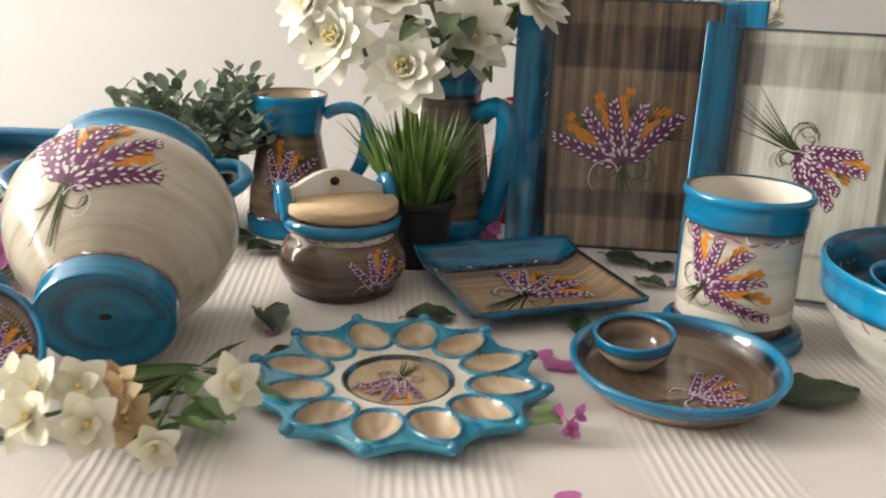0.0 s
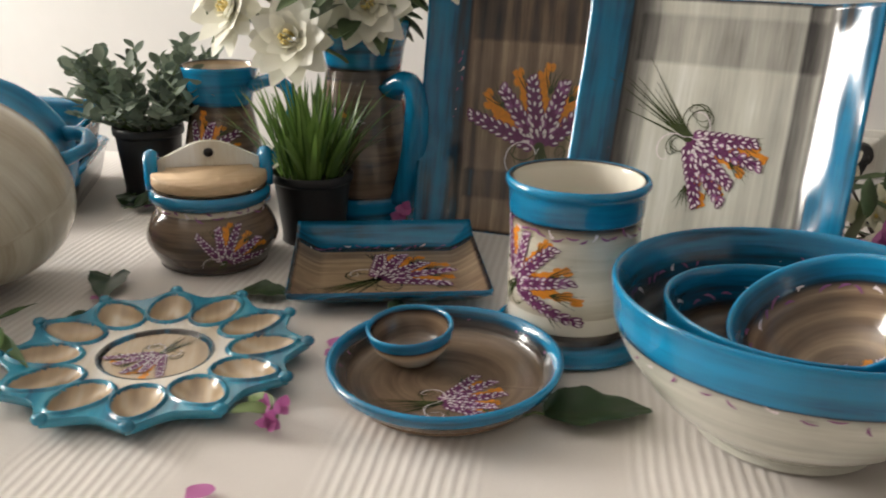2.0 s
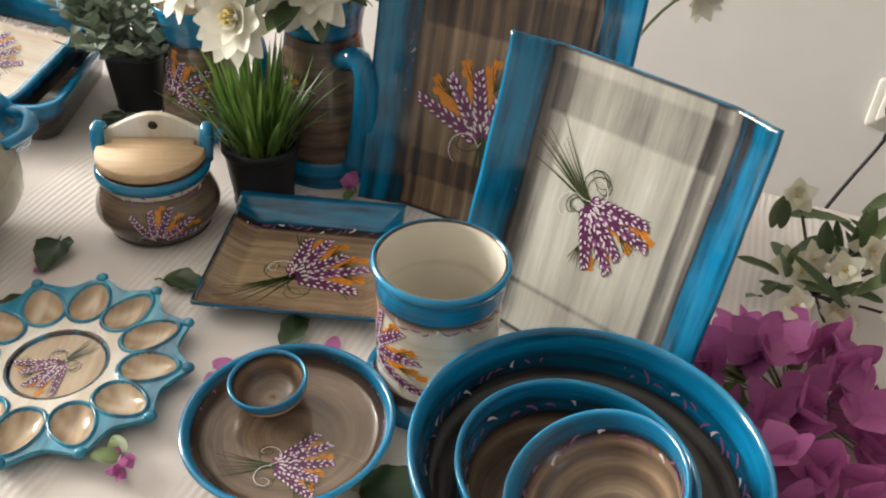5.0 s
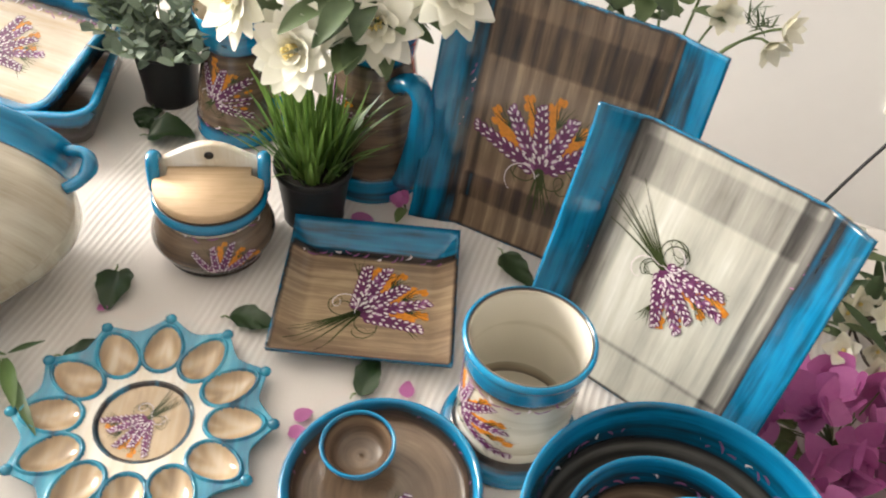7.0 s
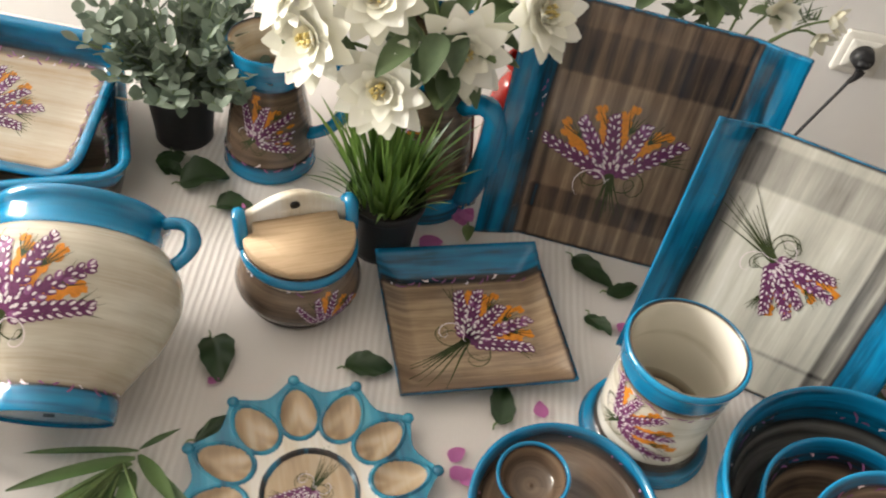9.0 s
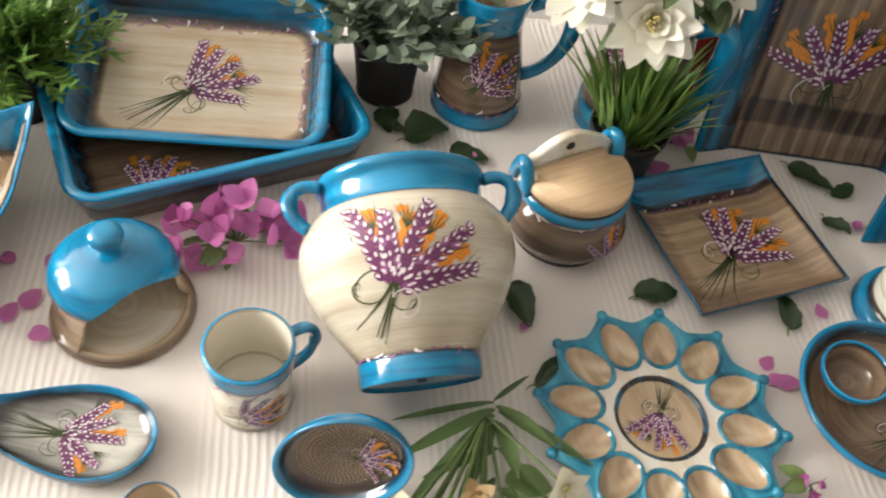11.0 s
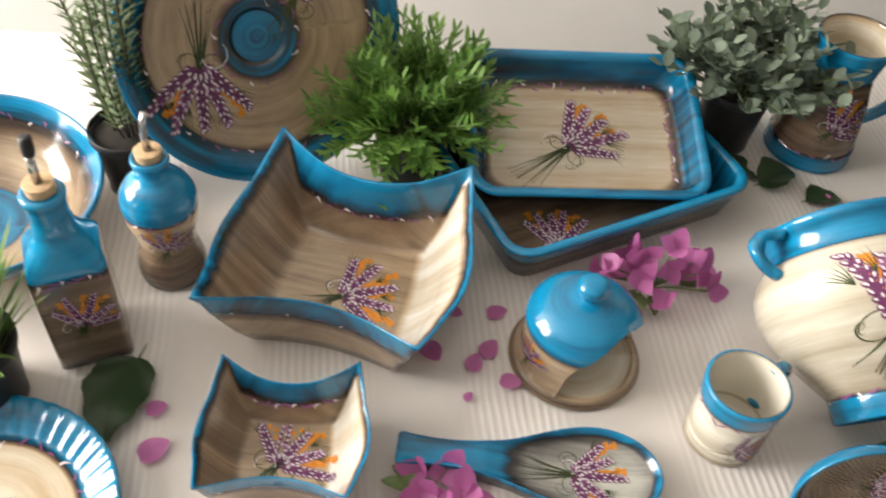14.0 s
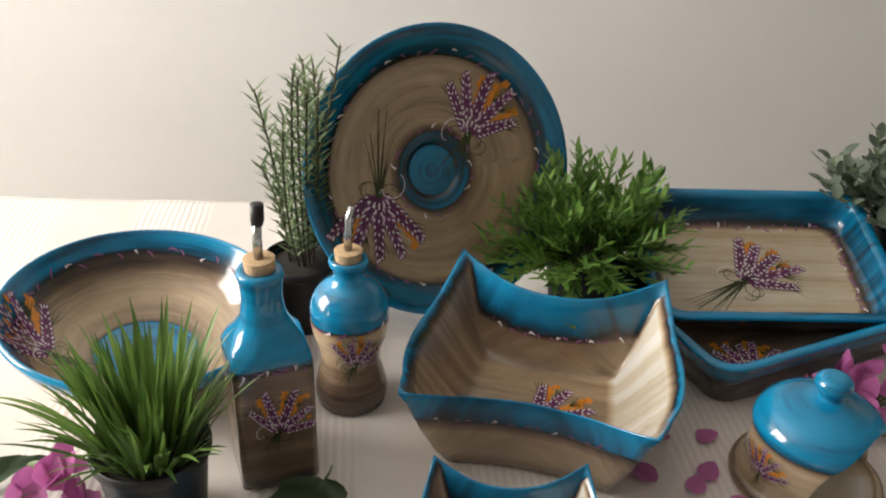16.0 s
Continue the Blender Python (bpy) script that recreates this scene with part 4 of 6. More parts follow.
# ---------------- spoon rest ----------------
def spoon_rest():
    t = thing("spoon_rest", pose(-0.637, 0.646, 0.001, 0, 0, -7), "blue-edged spoon rest with brown painted bowl", "spoon rest")
    L, cx, R = 0.258, 0.196, 0.0475

    def half_width(x):
        hnd = 0.0175 - 0.0035 * math.sin(min(1, x / 0.09) * math.pi)
        u = min(1, max(0, (x - 0.075) / (cx - 0.075)))
        return hnd + (R - hnd) * (u * u * (3 - 2 * u))
    side = [(0.006 - 0.006 * math.cos(radians(90 * i / 5)), half_width(0) * (0.72 + 0.28 * math.sin(radians(90 * i / 5)))) for i in range(6)]
    side += [(0.006 + (cx - 0.006) * i / 34, half_width(0.006 + (cx - 0.006) * i / 34)) for i in range(1, 35)]
    tip = [(cx + (L - cx) * math.sin(radians(a)), R * math.cos(radians(a))) for a in range(6, 90, 6)]
    outline = [(x, -y) for x, y in side + tip] + [(L, 0)] + [(x, y) for x, y in reversed(side + tip)]
    rings, shades = [], []
    for f, low, shade, under in ((0.90, 0, 0.4, 1), (0.97, 0.3, 0.2, 1), (1.0, 0.9, 0.1, 0), (0.985, 1.0, 0.08, 0), (0.95, 0.92, 0.1, 0), (0.90, 0.6, 0.2, 0), (0.84, 0.4, 0.34, 0), (0.7, 0.17, 0.5, 0), (0.5, 0.05, 0.6, 0), (0.25, 0.0, 0.66, 0), (0.02, 0.0, 0.68, 0)):
        ring, tone = [], []
        for x, y in outline:
            sx = min(max(x, 0.012), cx)
            deep = min(1, max(0, (sx - 0.085) / 0.06))
            z = (0.0065 + 0.013 * (1 - deep) * (1 - 0.4 * deep)) * (0 if under and low == 0 else 1) + low * (0.003 + 0.012 * deep) - (0.003 if under and low else 0)
            ring.append((sx + (x - sx) * f - L / 2, y * f, max(0.0, z)))
            wet = min(1, max(0, (x - 0.10) / 0.03))
            pale = min(1, max(0, (x - 0.15) / 0.09))
            tone.append(0.1 + (shade + 0.22 * pale * (1 if shade > 0.3 else 0) - 0.1) * wet if not under else shade)
        rings.append(ring)
        shades.append(tone)
    verts, faces, paint = loft(rings, shades, straight="x")
    mesh_part("rest_body", verts, faces, GREY_GLAZE, t, paint=paint)
    lay(t, (verts, faces), (0.042, 0.0, 0.0), (1, -0.05, 0), (0, 0, 1), 0.062, 91, stem=1.0, spread=55)


spoon_rest()


# ---------------- wavy square bowls ----------------
def wavy_bowl(m, side, deep, height, label, knot, size, turn, seed):
    """Square bowl with four drawn-up corners: two sides bow in, two bow out."""
    t = thing("wavy_bowl", m, label, "bowl", "wavy square bowls")

    def ring(half, z, corner, bow, shade, inner=None):
        out, sh = [], []
        n = 24
        for k in range(4):
            a, b = [(1, 1), (-1, 1), (-1, -1), (1, -1)][k], [(-1, 1), (-1, -1), (1, -1), (1, 1)][k]
            for i in range(n):
                u = i / n
                e = abs(2 * u - 1)
                x, y = a[0] + (b[0] - a[0]) * u, a[1] + (b[1] - a[1]) * u
                c = math.sin(math.pi * u)
                if k in (0, 2):
                    y *= 1 - bow * 1.45 * c
                else:
                    x *= 1 + bow * 1.9 * c
                lift = corner * (e ** 2.2) + (0.5 * corner * c if k in (0, 2) else 0)
                rr = 1 + 0.9 * bow * max(0, e - 0.55) / 0.45 * 0.5
                out.append((x * half * rr, y * half * rr * deep, z + lift))
                # inner: tones of the left and right walls, shaded and lit by colour
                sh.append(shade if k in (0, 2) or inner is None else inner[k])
        return out, sh
    h, s = height, side / 2
    spec = [(0.58, 0.0, 0, 0.05, 0.6), (0.66, 0.002, 0, 0.06, 0.62), (0.75, 0.2 * h, 0.04 * h, 0.09, 0.68), (0.828, 0.38 * h, 0.13 * h, 0.12, 0.66), (0.856, 0.44 * h, 0.18 * h, 0.13, 0.42), (0.872, 0.475 * h, 0.21 * h, 0.14, 0.17), (0.905, 0.57 * h, 0.28 * h, 0.155, 0.1), (0.955, 0.66 * h, 0.33 * h, 0.17, 0.08),
            (0.95, 0.68 * h, 0.33 * h, 0.17, 0.05), (0.925, 0.665 * h, 0.325 * h, 0.17, 0.09), (0.875, 0.56 * h, 0.27 * h, 0.15, 0.11), (0.835, 0.46 * h, 0.21 * h, 0.14, 0.15), (0.81, 0.40 * h, 0.17 * h, 0.12, 0.22), (0.79, 0.35 * h, 0.13 * h, 0.12, 0.34), (0.775, 0.31 * h, 0.11 * h, 0.11, 0.6), (0.71, 0.18 * h, 0.05 * h, 0.09, 0.64), (0.65, 0.08 * h, 0, 0.06, 0.6), (0.57, 0.06 * h, 0, 0.05, 0.68), (0.25, 0.058 * h, 0, 0.02, 0.71), (0.02, 0.058 * h, 0, 0, 0.71)]
    rings, shades = [], []
    for half, z, c, bow, sh in spec:
        # Inner side walls, unbanded: left browner, right whiter, with the window's light painted in.
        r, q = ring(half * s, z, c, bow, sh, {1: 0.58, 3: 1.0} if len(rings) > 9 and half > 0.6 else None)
        rings.append(r)
        shades.append(q)
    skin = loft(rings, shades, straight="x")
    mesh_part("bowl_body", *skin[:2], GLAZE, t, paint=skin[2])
    lay(t, skin, (knot[0], knot[1], 0.02), (0, 1, 0), (0, 0, 1), size, seed, reach=0.03, turn=turn, stem=0.5)
    inner, outer = rings[13], rings[5]
    flecks(t, lambda u: (inner[2 + int(20 * u)], (0, -0.85, 0.5), (-1, 0, 0.1)), 18, seed, 0.006)
    flecks(t, lambda u: (outer[50 + int(20 * u)], (0, -0.95, -0.3), (1, 0, 0.1)), 12, seed + 1, 0.006)
    return t


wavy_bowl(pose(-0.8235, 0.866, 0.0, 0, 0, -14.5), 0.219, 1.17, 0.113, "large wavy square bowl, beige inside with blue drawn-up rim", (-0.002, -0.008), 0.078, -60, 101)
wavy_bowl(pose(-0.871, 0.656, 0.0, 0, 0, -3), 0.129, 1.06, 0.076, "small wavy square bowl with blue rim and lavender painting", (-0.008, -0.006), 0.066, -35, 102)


# ---------------- baking dishes ----------------
def baking_dish(m, w, d, h, floor_shade, label, motif):
    t = thing("baking_dish", m, label, "baking dish", "stacked baking dishes")
    rr = 0.036
    spec = [(0.020, 0.0, 0.45), (0.014, 0.002, 0.45), (0.006, 0.55 * h, 0.3), (0.004, 0.7 * h, 0.12), (0.0, h - 0.006, 0.09), (-0.003, h - 0.003, 0.06), (0.0, h, 0.05), (0.008, h, 0.08), (0.012, h - 0.006, 0.13), (0.015, 0.55 * h, 0.15), (0.020, 0.25 * h, 0.2), (0.026, 0.009, 0.34), (0.034, 0.006, floor_shade), (0.06, 0.006, floor_shade + 0.03), (min(w, d) / 2 - 0.002, 0.006, floor_shade + 0.03)]
    rings = [[(x, y, z) for x, y in rounded(w / 2 - i, d / 2 - i, max(0.0015, min(rr, d / 2 - i - 0.0004) if d / 2 - i < rr else rr - min(i, 0.012)))] for i, z, _ in spec]
    skin = loft(rings, [s for _, _, s in spec], straight="x")
    mesh_part("dish_body", *skin[:2], GLAZE, t, paint=skin[2])
    if motif:
        lay(t, skin, motif[0], (0, 1, 0), (0, 0, 1), motif[1], motif[3], turn=motif[2], stem=0.85, spread=42)
    flecks(t, lambda u: ((-(w / 2 - 0.04) + (w - 0.08) * u, d / 2 - 0.031, 0.008), (0, -0.4, 1), (1, 0.3, 0)), 22, 5)
    flecks(t, lambda u: ((w / 2 - 0.031, -(d / 2 - 0.04) + (d - 0.08) * u, 0.008), (-0.4, 0, 1), (0.3, 1, 0)), 16, 6)
    return t


baking_dish(pose(-0.528, 1.053, 0.0, 0, 0, 23.5), 0.342, 0.246, 0.058, 0.5, "large blue baking dish with brown inside, another dish in it", ((-0.085, -0.085, 0.02), 0.075, -20, 111))
baking_dish(pose(-0.532, 1.098, 0.042, 17, 0, 0.5), 0.298, 0.212, 0.046, 0.83, "blue-rimmed rectangular dish with sandy inside, propped in a larger dish", ((-0.018, -0.018, 0.02), 0.092, -52, 112))


# ---------------- round plate leaning back ----------------
def round_plate():
    c, f = V((-0.93, 1.115, 0.166)), V((0.411, -0.837, 0.361)).normalized()
    up = (V((0, 0, 1)) - f * f.z).normalized()
    m = Matrix((up.cross(f), up, f)).transposed().to_4x4()
    m.translation = c
    t = thing("round_plate", m, "large round beige plate with blue rim and blue centre, leaning back", "plate")
    skin = revolve([(0, -0.014, 0.12), (0.05, -0.014, 0.12), (0.1, -0.012, 0.12), (0.145, 0.0, 0.1), (0.166, 0.012, 0.1), (0.170, 0.018, 0.12), (0.168, 0.021, 0.12), (0.160, 0.019, 0.15), (0.146, 0.011, 0.17), (0.136, 0.004, 0.3), (0.130, 0.001, 0.64), (0.1, -0.005, 0.7), (0.06, -0.007, 0.66), (0.049, -0.007, 0.4), (0.044, -0.008, 0.17), (0.036, -0.009, 0.2), (0.031, -0.013, 0.28), (0.026, -0.016, 0.13), (0, -0.017, 0.1)], n=96)
    mesh_part("plate_body", *skin[:2], GLAZE, t, paint=skin[2])
    lay(t, skin, (-0.075, -0.015, 0), (0, 1, 0), (0, 0, 1), 0.092, 121, turn=168, stem=0.9, spread=50)
    lay(t, skin, (0.05, 0.035, 0), (0, 1, 0), (0, 0, 1), 0.088, 122, turn=-32, stem=0.6, spread=50)
    round_flecks(t, 0.139, 0.0065, -0.5, 1, 40, 13)
    round_flecks(t, 0.051, -0.0065, 0.1, 1, 18, 14)


round_plate()


# ---------------- fluted plate ----------------
def fluted_plate():
    t = thing("fluted_plate", pose(-1.14, 0.58, 0.0), "round plate with a fluted blue rim and cream middle", "plate")
    n = 192
    spec = [(0.0006, 0.0, 0.5, 0), (0.08, 0.0, 0.5, 0), (0.095, 0.004, 0.1, 0), (0.126, 0.022, 0.08, 1), (0.1315, 0.0265, 0.05, 1), (0.1305, 0.029, 0.04, 1), (0.127, 0.0275, 0.07, 1), (0.112, 0.018, 0.08, 1), (0.102, 0.010, 0.1, 1), (0.099, 0.0085, 0.14, 0), (0.094, 0.0075, 0.3, 0), (0.088, 0.007, 0.85, 0), (0.05, 0.006, 0.9, 0), (0.0006, 0.006, 0.92, 0)]
    rings = [[(r * math.cos(a), r * math.sin(a), z + 0.0011 * w * math.sin(48 * a)) for a in (tau * j / n for j in range(n))] for r, z, s, w in spec]
    skin = loft(rings, [s[2] for s in spec])
    mesh_part("plate_body", *skin[:2], GLAZE, t, paint=skin[2])
    lay(t, skin, (-0.02, 0.03, 0.01), (0.4, -0.8, 0), (0, 0, 1), 0.06, 131, stem=0.8)
    round_flecks(t, 0.093, 0.0078, -0.2, 1, 34, 15)


fluted_plate()


# ---------------- jugs ----------------
jug, skin = thrown("jug", pose(-0.194, 1.152, 0.0) @ Matrix.Diagonal((1, 1, 0.94, 1)), "brown waisted jug with blue foot, blue collar and handle", "jug",
    [(0, 0, 0.1), (0.054, 0, 0.1), (0.058, 0.004, 0.1), (0.0585, 0.022, 0.1), (0.0565, 0.027, 0.32), (0.056, 0.032, 0.48), (0.052, 0.07, 0.5), (0.044, 0.115, 0.48), (0.041, 0.135, 0.42), (0.0405, 0.14, 0.3), (0.0415, 0.146, 0.11), (0.044, 0.162, 0.1), (0.049, 0.185, 0.09), (0.050, 0.191, 0.06), (0.048, 0.193, 0.3), (0.045, 0.185, 0.82), (0.038, 0.15, 0.85), (0.036, 0.13, 0.85), (0.05, 0.03, 0.85), (0, 0.01, 0.85)])
h = V((1.0, -0.02, 0)).normalized()
handle(jug, h * 0.046 + V((0, 0, 0.165)), h * 0.125 + V((0, 0, 0.215)), h * 0.118 + V((0, 0, 0.075)), h * 0.052 + V((0, 0, 0.055)), 0.0085)
lay(jug, skin, (-0.008, -0.055, 0.07), (0, 0, 1), (-0.12, -1, 0.1), 0.072, 141, stem=0.3, turn=-45)
round_flecks(jug, 0.057, 0.0275, 1, 0.2, 22, 16)

pitcher, skin = thrown("pitcher", pose(0.008, 1.142, 0.0), "tall brown pitcher with blue foot and handle, full of white flowers", "pitcher",
    [(0, 0, 0.1), (0.062, 0, 0.1), (0.067, 0.004, 0.1), (0.067, 0.03, 0.1), (0.064, 0.036, 0.32), (0.063, 0.042, 0.46), (0.06, 0.09, 0.48), (0.052, 0.15, 0.48), (0.047, 0.185, 0.44), (0.047, 0.19, 0.3), (0.048, 0.196, 0.13), (0.051, 0.215, 0.12), (0.058, 0.24, 0.1), (0.059, 0.246, 0.08), (0.056, 0.248, 0.12), (0.052, 0.238, 0.3), (0.044, 0.2, 0.85), (0.05, 0.15, 0.85), (0.058, 0.04, 0.85), (0, 0.012, 0.85)])
h = V((0.88, -0.47, 0)).normalized()
handle(pitcher, h * 0.05 + V((0, 0, 0.165)), h * 0.112 + V((0, 0, 0.225)), h * 0.092 + V((0, 0, 0.085)), h * 0.067 + V((0, 0, 0.028)), 0.0125)
lay(pitcher, skin, (-0.045, -0.045, 0.11), (0, 0, 1), (-0.7, -0.7, 0.1), 0.06, 142, stem=0.3)

redb, skin = thrown("red_bottle", pose(0.112, 1.235, 0.0), "dark red glazed bottle with faint painted marks", "bottle",
    [(0, 0, 0.5), (0.033, 0, 0.5), (0.036, 0.004, 0.5), (0.037, 0.04, 0.5), (0.034, 0.1, 0.5), (0.026, 0.128, 0.5), (0.02, 0.14, 0.5), (0.019, 0.15, 0.5), (0.024, 0.16, 0.5), (0.024, 0.168, 0.5), (0.018, 0.171, 0.5), (0.015, 0.15, 0.5), (0, 0.14, 0.5)])
redb.children[0].data.materials[0] = RED


# ---------------- oil bottles ----------------
def pourer(t, z, tip):
    ck = revolve([(0, z - 0.012, 0.5), (0.0115, z - 0.012, 0.5), (0.0125, z, 0.5), (0.0135, z + 0.010, 0.5), (0.0125, z + 0.012, 0.5), (0, z + 0.012, 0.5)], n=24)
    mesh_part("cork", *ck[:2], CORK, t, "pale cork")
    sp = [V((0, 0, z + 0.012)), V((0, 0, z + 0.03)), V((0.001, 0.0, z + 0.045))] + ([V((0.004, 0.002, z + 0.058))] if not tip else [])
    v, f = tube(sp, [0.0042, 0.0040, 0.0036] + ([0.0034] if not tip else []), 12)
    mesh_part("spout", v, f, STEEL, t, "steel pouring spout")
    if tip:
        v, f = tube([V((0.001, 0, z + 0.043)), V((0.0015, 0, z + 0.048)), V((0.002, 0, z + 0.062))], [0.0048, 0.0058, 0.0056], 12)
        mesh_part("spout_cap", v, f, BLACK, t, "black rubber cap")


def square_bottle():
    t = thing("oil_bottle", pose(-1.084, 0.802, 0.0, 0, 0, 20), "square brown oil bottle with blue shoulders, cork and capped spout", "oil bottle", "oil bottles")
    spec = [(0.033, 0.0, 0.42, 0.006), (0.036, 0.003, 0.42, 0.007), (0.036, 0.03, 0.5, 0.007), (0.036, 0.09, 0.55, 0.007), (0.036, 0.126, 0.5, 0.008), (0.036, 0.132, 0.32, 0.009), (0.0355, 0.137, 0.1, 0.012), (0.033, 0.147, 0.07, 0.02), (0.026, 0.158, 0.06, 0.0225), (0.0195, 0.172, 0.06, 0.0185), (0.0175, 0.190, 0.06, 0.0168), (0.019, 0.206, 0.06, 0.0182), (0.0205, 0.212, 0.06, 0.0197), (0.0185, 0.216, 0.06, 0.0178), (0.014, 0.215, 0.2, 0.0134)]
    rings = [[(x, y, z) for x, y in rounded(s, s, r)] for s, z, _, r in spec]
    skin = loft(rings, [s[2] for s in spec])
    mesh_part("bottle_body", *skin[:2], GLAZE, t, paint=skin[2])
    pourer(t, 0.214, True)
    lay(t, skin, (0.0, -0.036, 0.066), (0.4, 0, 1), (0, -1, 0), 0.052, 151, stem=0.55)
    flecks(t, lambda u: ((-0.03 + 0.06 * u, -0.0362, 0.13), (0, -1, 0), (1, 0, 0.4)), 10, 17)


square_bottle()
bottle, skin = thrown("oil_bottle", pose(-1.018, 0.902, 0.0), "waisted round oil bottle with blue shoulders, cork and steel spout", "oil bottle",
    [(0, 0, 0.4), (0.032, 0, 0.4), (0.036, 0.003, 0.42), (0.0375, 0.016, 0.45), (0.034, 0.035, 0.5), (0.0305, 0.05, 0.6), (0.032, 0.066, 0.72), (0.0375, 0.086, 0.78), (0.0395, 0.1, 0.7), (0.0392, 0.104, 0.3), (0.0395, 0.107, 0.08), (0.0385, 0.12, 0.06), (0.031, 0.134, 0.05), (0.02, 0.143, 0.05), (0.0155, 0.15, 0.06), (0.0165, 0.158, 0.06), (0.0195, 0.164, 0.06), (0.018, 0.169, 0.06), (0.0135, 0.168, 0.1), (0, 0.165, 0.1)], group="oil bottles", body="bottle_body", n=48)
pourer(bottle, 0.166, False)
lay(bottle, skin, (0.008, -0.036, 0.062), (0.4, 0, 1), (0.15, -1, 0), 0.046, 152, stem=0.55)
round_flecks(bottle, 0.0392, 0.102, 1, 0, 18, 18)


# ---------------- plants ----------------
def blade_list(root, way, length, width, bend, n=5, fold=0.25):
    """A narrow leaf: a folded strip that bends down as it goes."""
    way = V(way).normalized()
    side = way.cross(V((0, 0, 1)))
    side = side.normalized() if side.length > 0.05 else V((1, 0, 0))
    verts, faces, p, d = [], [], V(root), way.copy()
    for i in range(n + 1):
        u = i / n
        w = width * (math.sin(math.pi * min(1, 0.18 + 0.82 * u)) ** 0.8 if u < 1 else 0.04)
        nrm = side.cross(d).normalized()
        verts += [p + side * w, p - nrm * w * fold, p - side * w]
        d = (d + V((0, 0, -bend / n))).normalized()
        p = p + d * length / n
    for i in range(n):
        a = 3 * i
        faces += [(a, a + 1, a + 4, a + 3), (a + 1, a + 2, a + 5, a + 4)]
    return verts, faces


class Heap:
    """Collects small pieces into one mesh."""
    def __init__(self):
        self.v, self.f, self.m = [], [], []

    def add(self, vf, mat=0):
        o = len(self.v)
        self.v += vf[0]
        self.f += [tuple(i + o for i in q) for q in vf[1]]
        self.m += [mat] * len(vf[1])

    def make(self, name, mats, parent=None, label="", smooth=True):
        ob = mesh_part(name, self.v, self.f, mats, parent, label, face_mat=self.m, smooth=smooth)
        if name in ("stem", "stalk", "stamen"):
            ob["kind"] = "stuff"
        return ob


def plant_pot(t, r=0.05, h=0.085):
    sk = revolve([(0, 0, 0), (0.74 * r, 0, 0), (0.77 * r, 0.003, 0), (0.93 * r, h * 0.88, 0), (0.98 * r, h * 0.89, 0), (r, h * 0.9, 0), (r, h, 0), (0.95 * r, h, 0), (0.93 * r, h * 0.86, 0), (0, h * 0.86, 0)], n=40, steps=2)
    mesh_part("pot", *sk[:2], BLACK, t, "black plastic pot")
    bm = bmesh.new()
    bmesh.ops.create_icosphere(bm, subdivisions=3, radius=1, matrix=Matrix.Translation((0, 0, h * 0.86)) @ Matrix.Diagonal((0.9 * r, 0.9 * r, 0.008, 1)))
    for v in bm.verts:
        v.co += V((0, 0, 0.003 * noise.noise(v.co * 90)))
    part("soil", bm, SOIL, t)


def grass_pot(m, label, seed, tall, count=210, r=0.05, h=0.085, spread=0.75):
    t = thing("potted_grass", m, label, "potted plant", "potted plants")
    plant_pot(t, r, h)
    rng, hp = random.Random(seed), Heap()
    for i in range(count):
        a, q = rng.uniform(0, tau), math.sqrt(rng.random())
        root = V((0.72 * r * q * math.cos(a), 0.72 * r * q * math.sin(a), h * 0.88))
        out = spread * q * rng.uniform(0.4, 1.1)
        way = V((math.cos(a) * out + rng.uniform(-0.15, 0.15), math.sin(a) * out + rng.uniform(-0.15, 0.15), 1))
        hp.add(blade_list(root, way, tall * rng.uniform(0.6, 1.1), rng.uniform(0.0019, 0.0036), rng.uniform(0.1, 0.9) * (0.4 + q), 6))
    hp.make("grass_tuft", [GRASS], t, "thin bright green blades")


grass_pot(pose(-0.022, 1.035, 0.0), "tuft of dark green grass in a black pot before the pitcher", 1, 0.118, 190, 0.048, 0.08, 0.5)
grass_pot(pose(-1.172, 0.728, 0.0), "tuft of bright green grass in a black pot", 2, 0.112, 260, 0.05, 0.088, 0.62)


def oval_leaf(root, way, length, width, tilt, rng, n=4):
    """A small cupped oval leaf."""
    way = V(way).normalized()
    side = way.cross(V((0, 0, 1)) + V((rng.uniform(-.4, .4), rng.uniform(-.4, .4), 0)))
    side = side.normalized() if side.length > 0.05 else V((1, 0, 0))
    nrm = side.cross(way).normalized()
    verts, faces = [], []
    for i in range(n + 1):
        u = i / n
        w = width * math.sin(math.pi * (0.06 + 0.9 * u)) ** 0.75
        c = V(root) + way * length * u + nrm * tilt * length * (u * u)
        verts += [c + side * w + nrm * w * 0.25, c, c - side * w + nrm * w * 0.25]
    for i in range(n):
        a = 3 * i
        faces += [(a, a + 1, a + 4, a + 3), (a + 1, a + 2, a + 5, a + 4)]
    return verts, faces


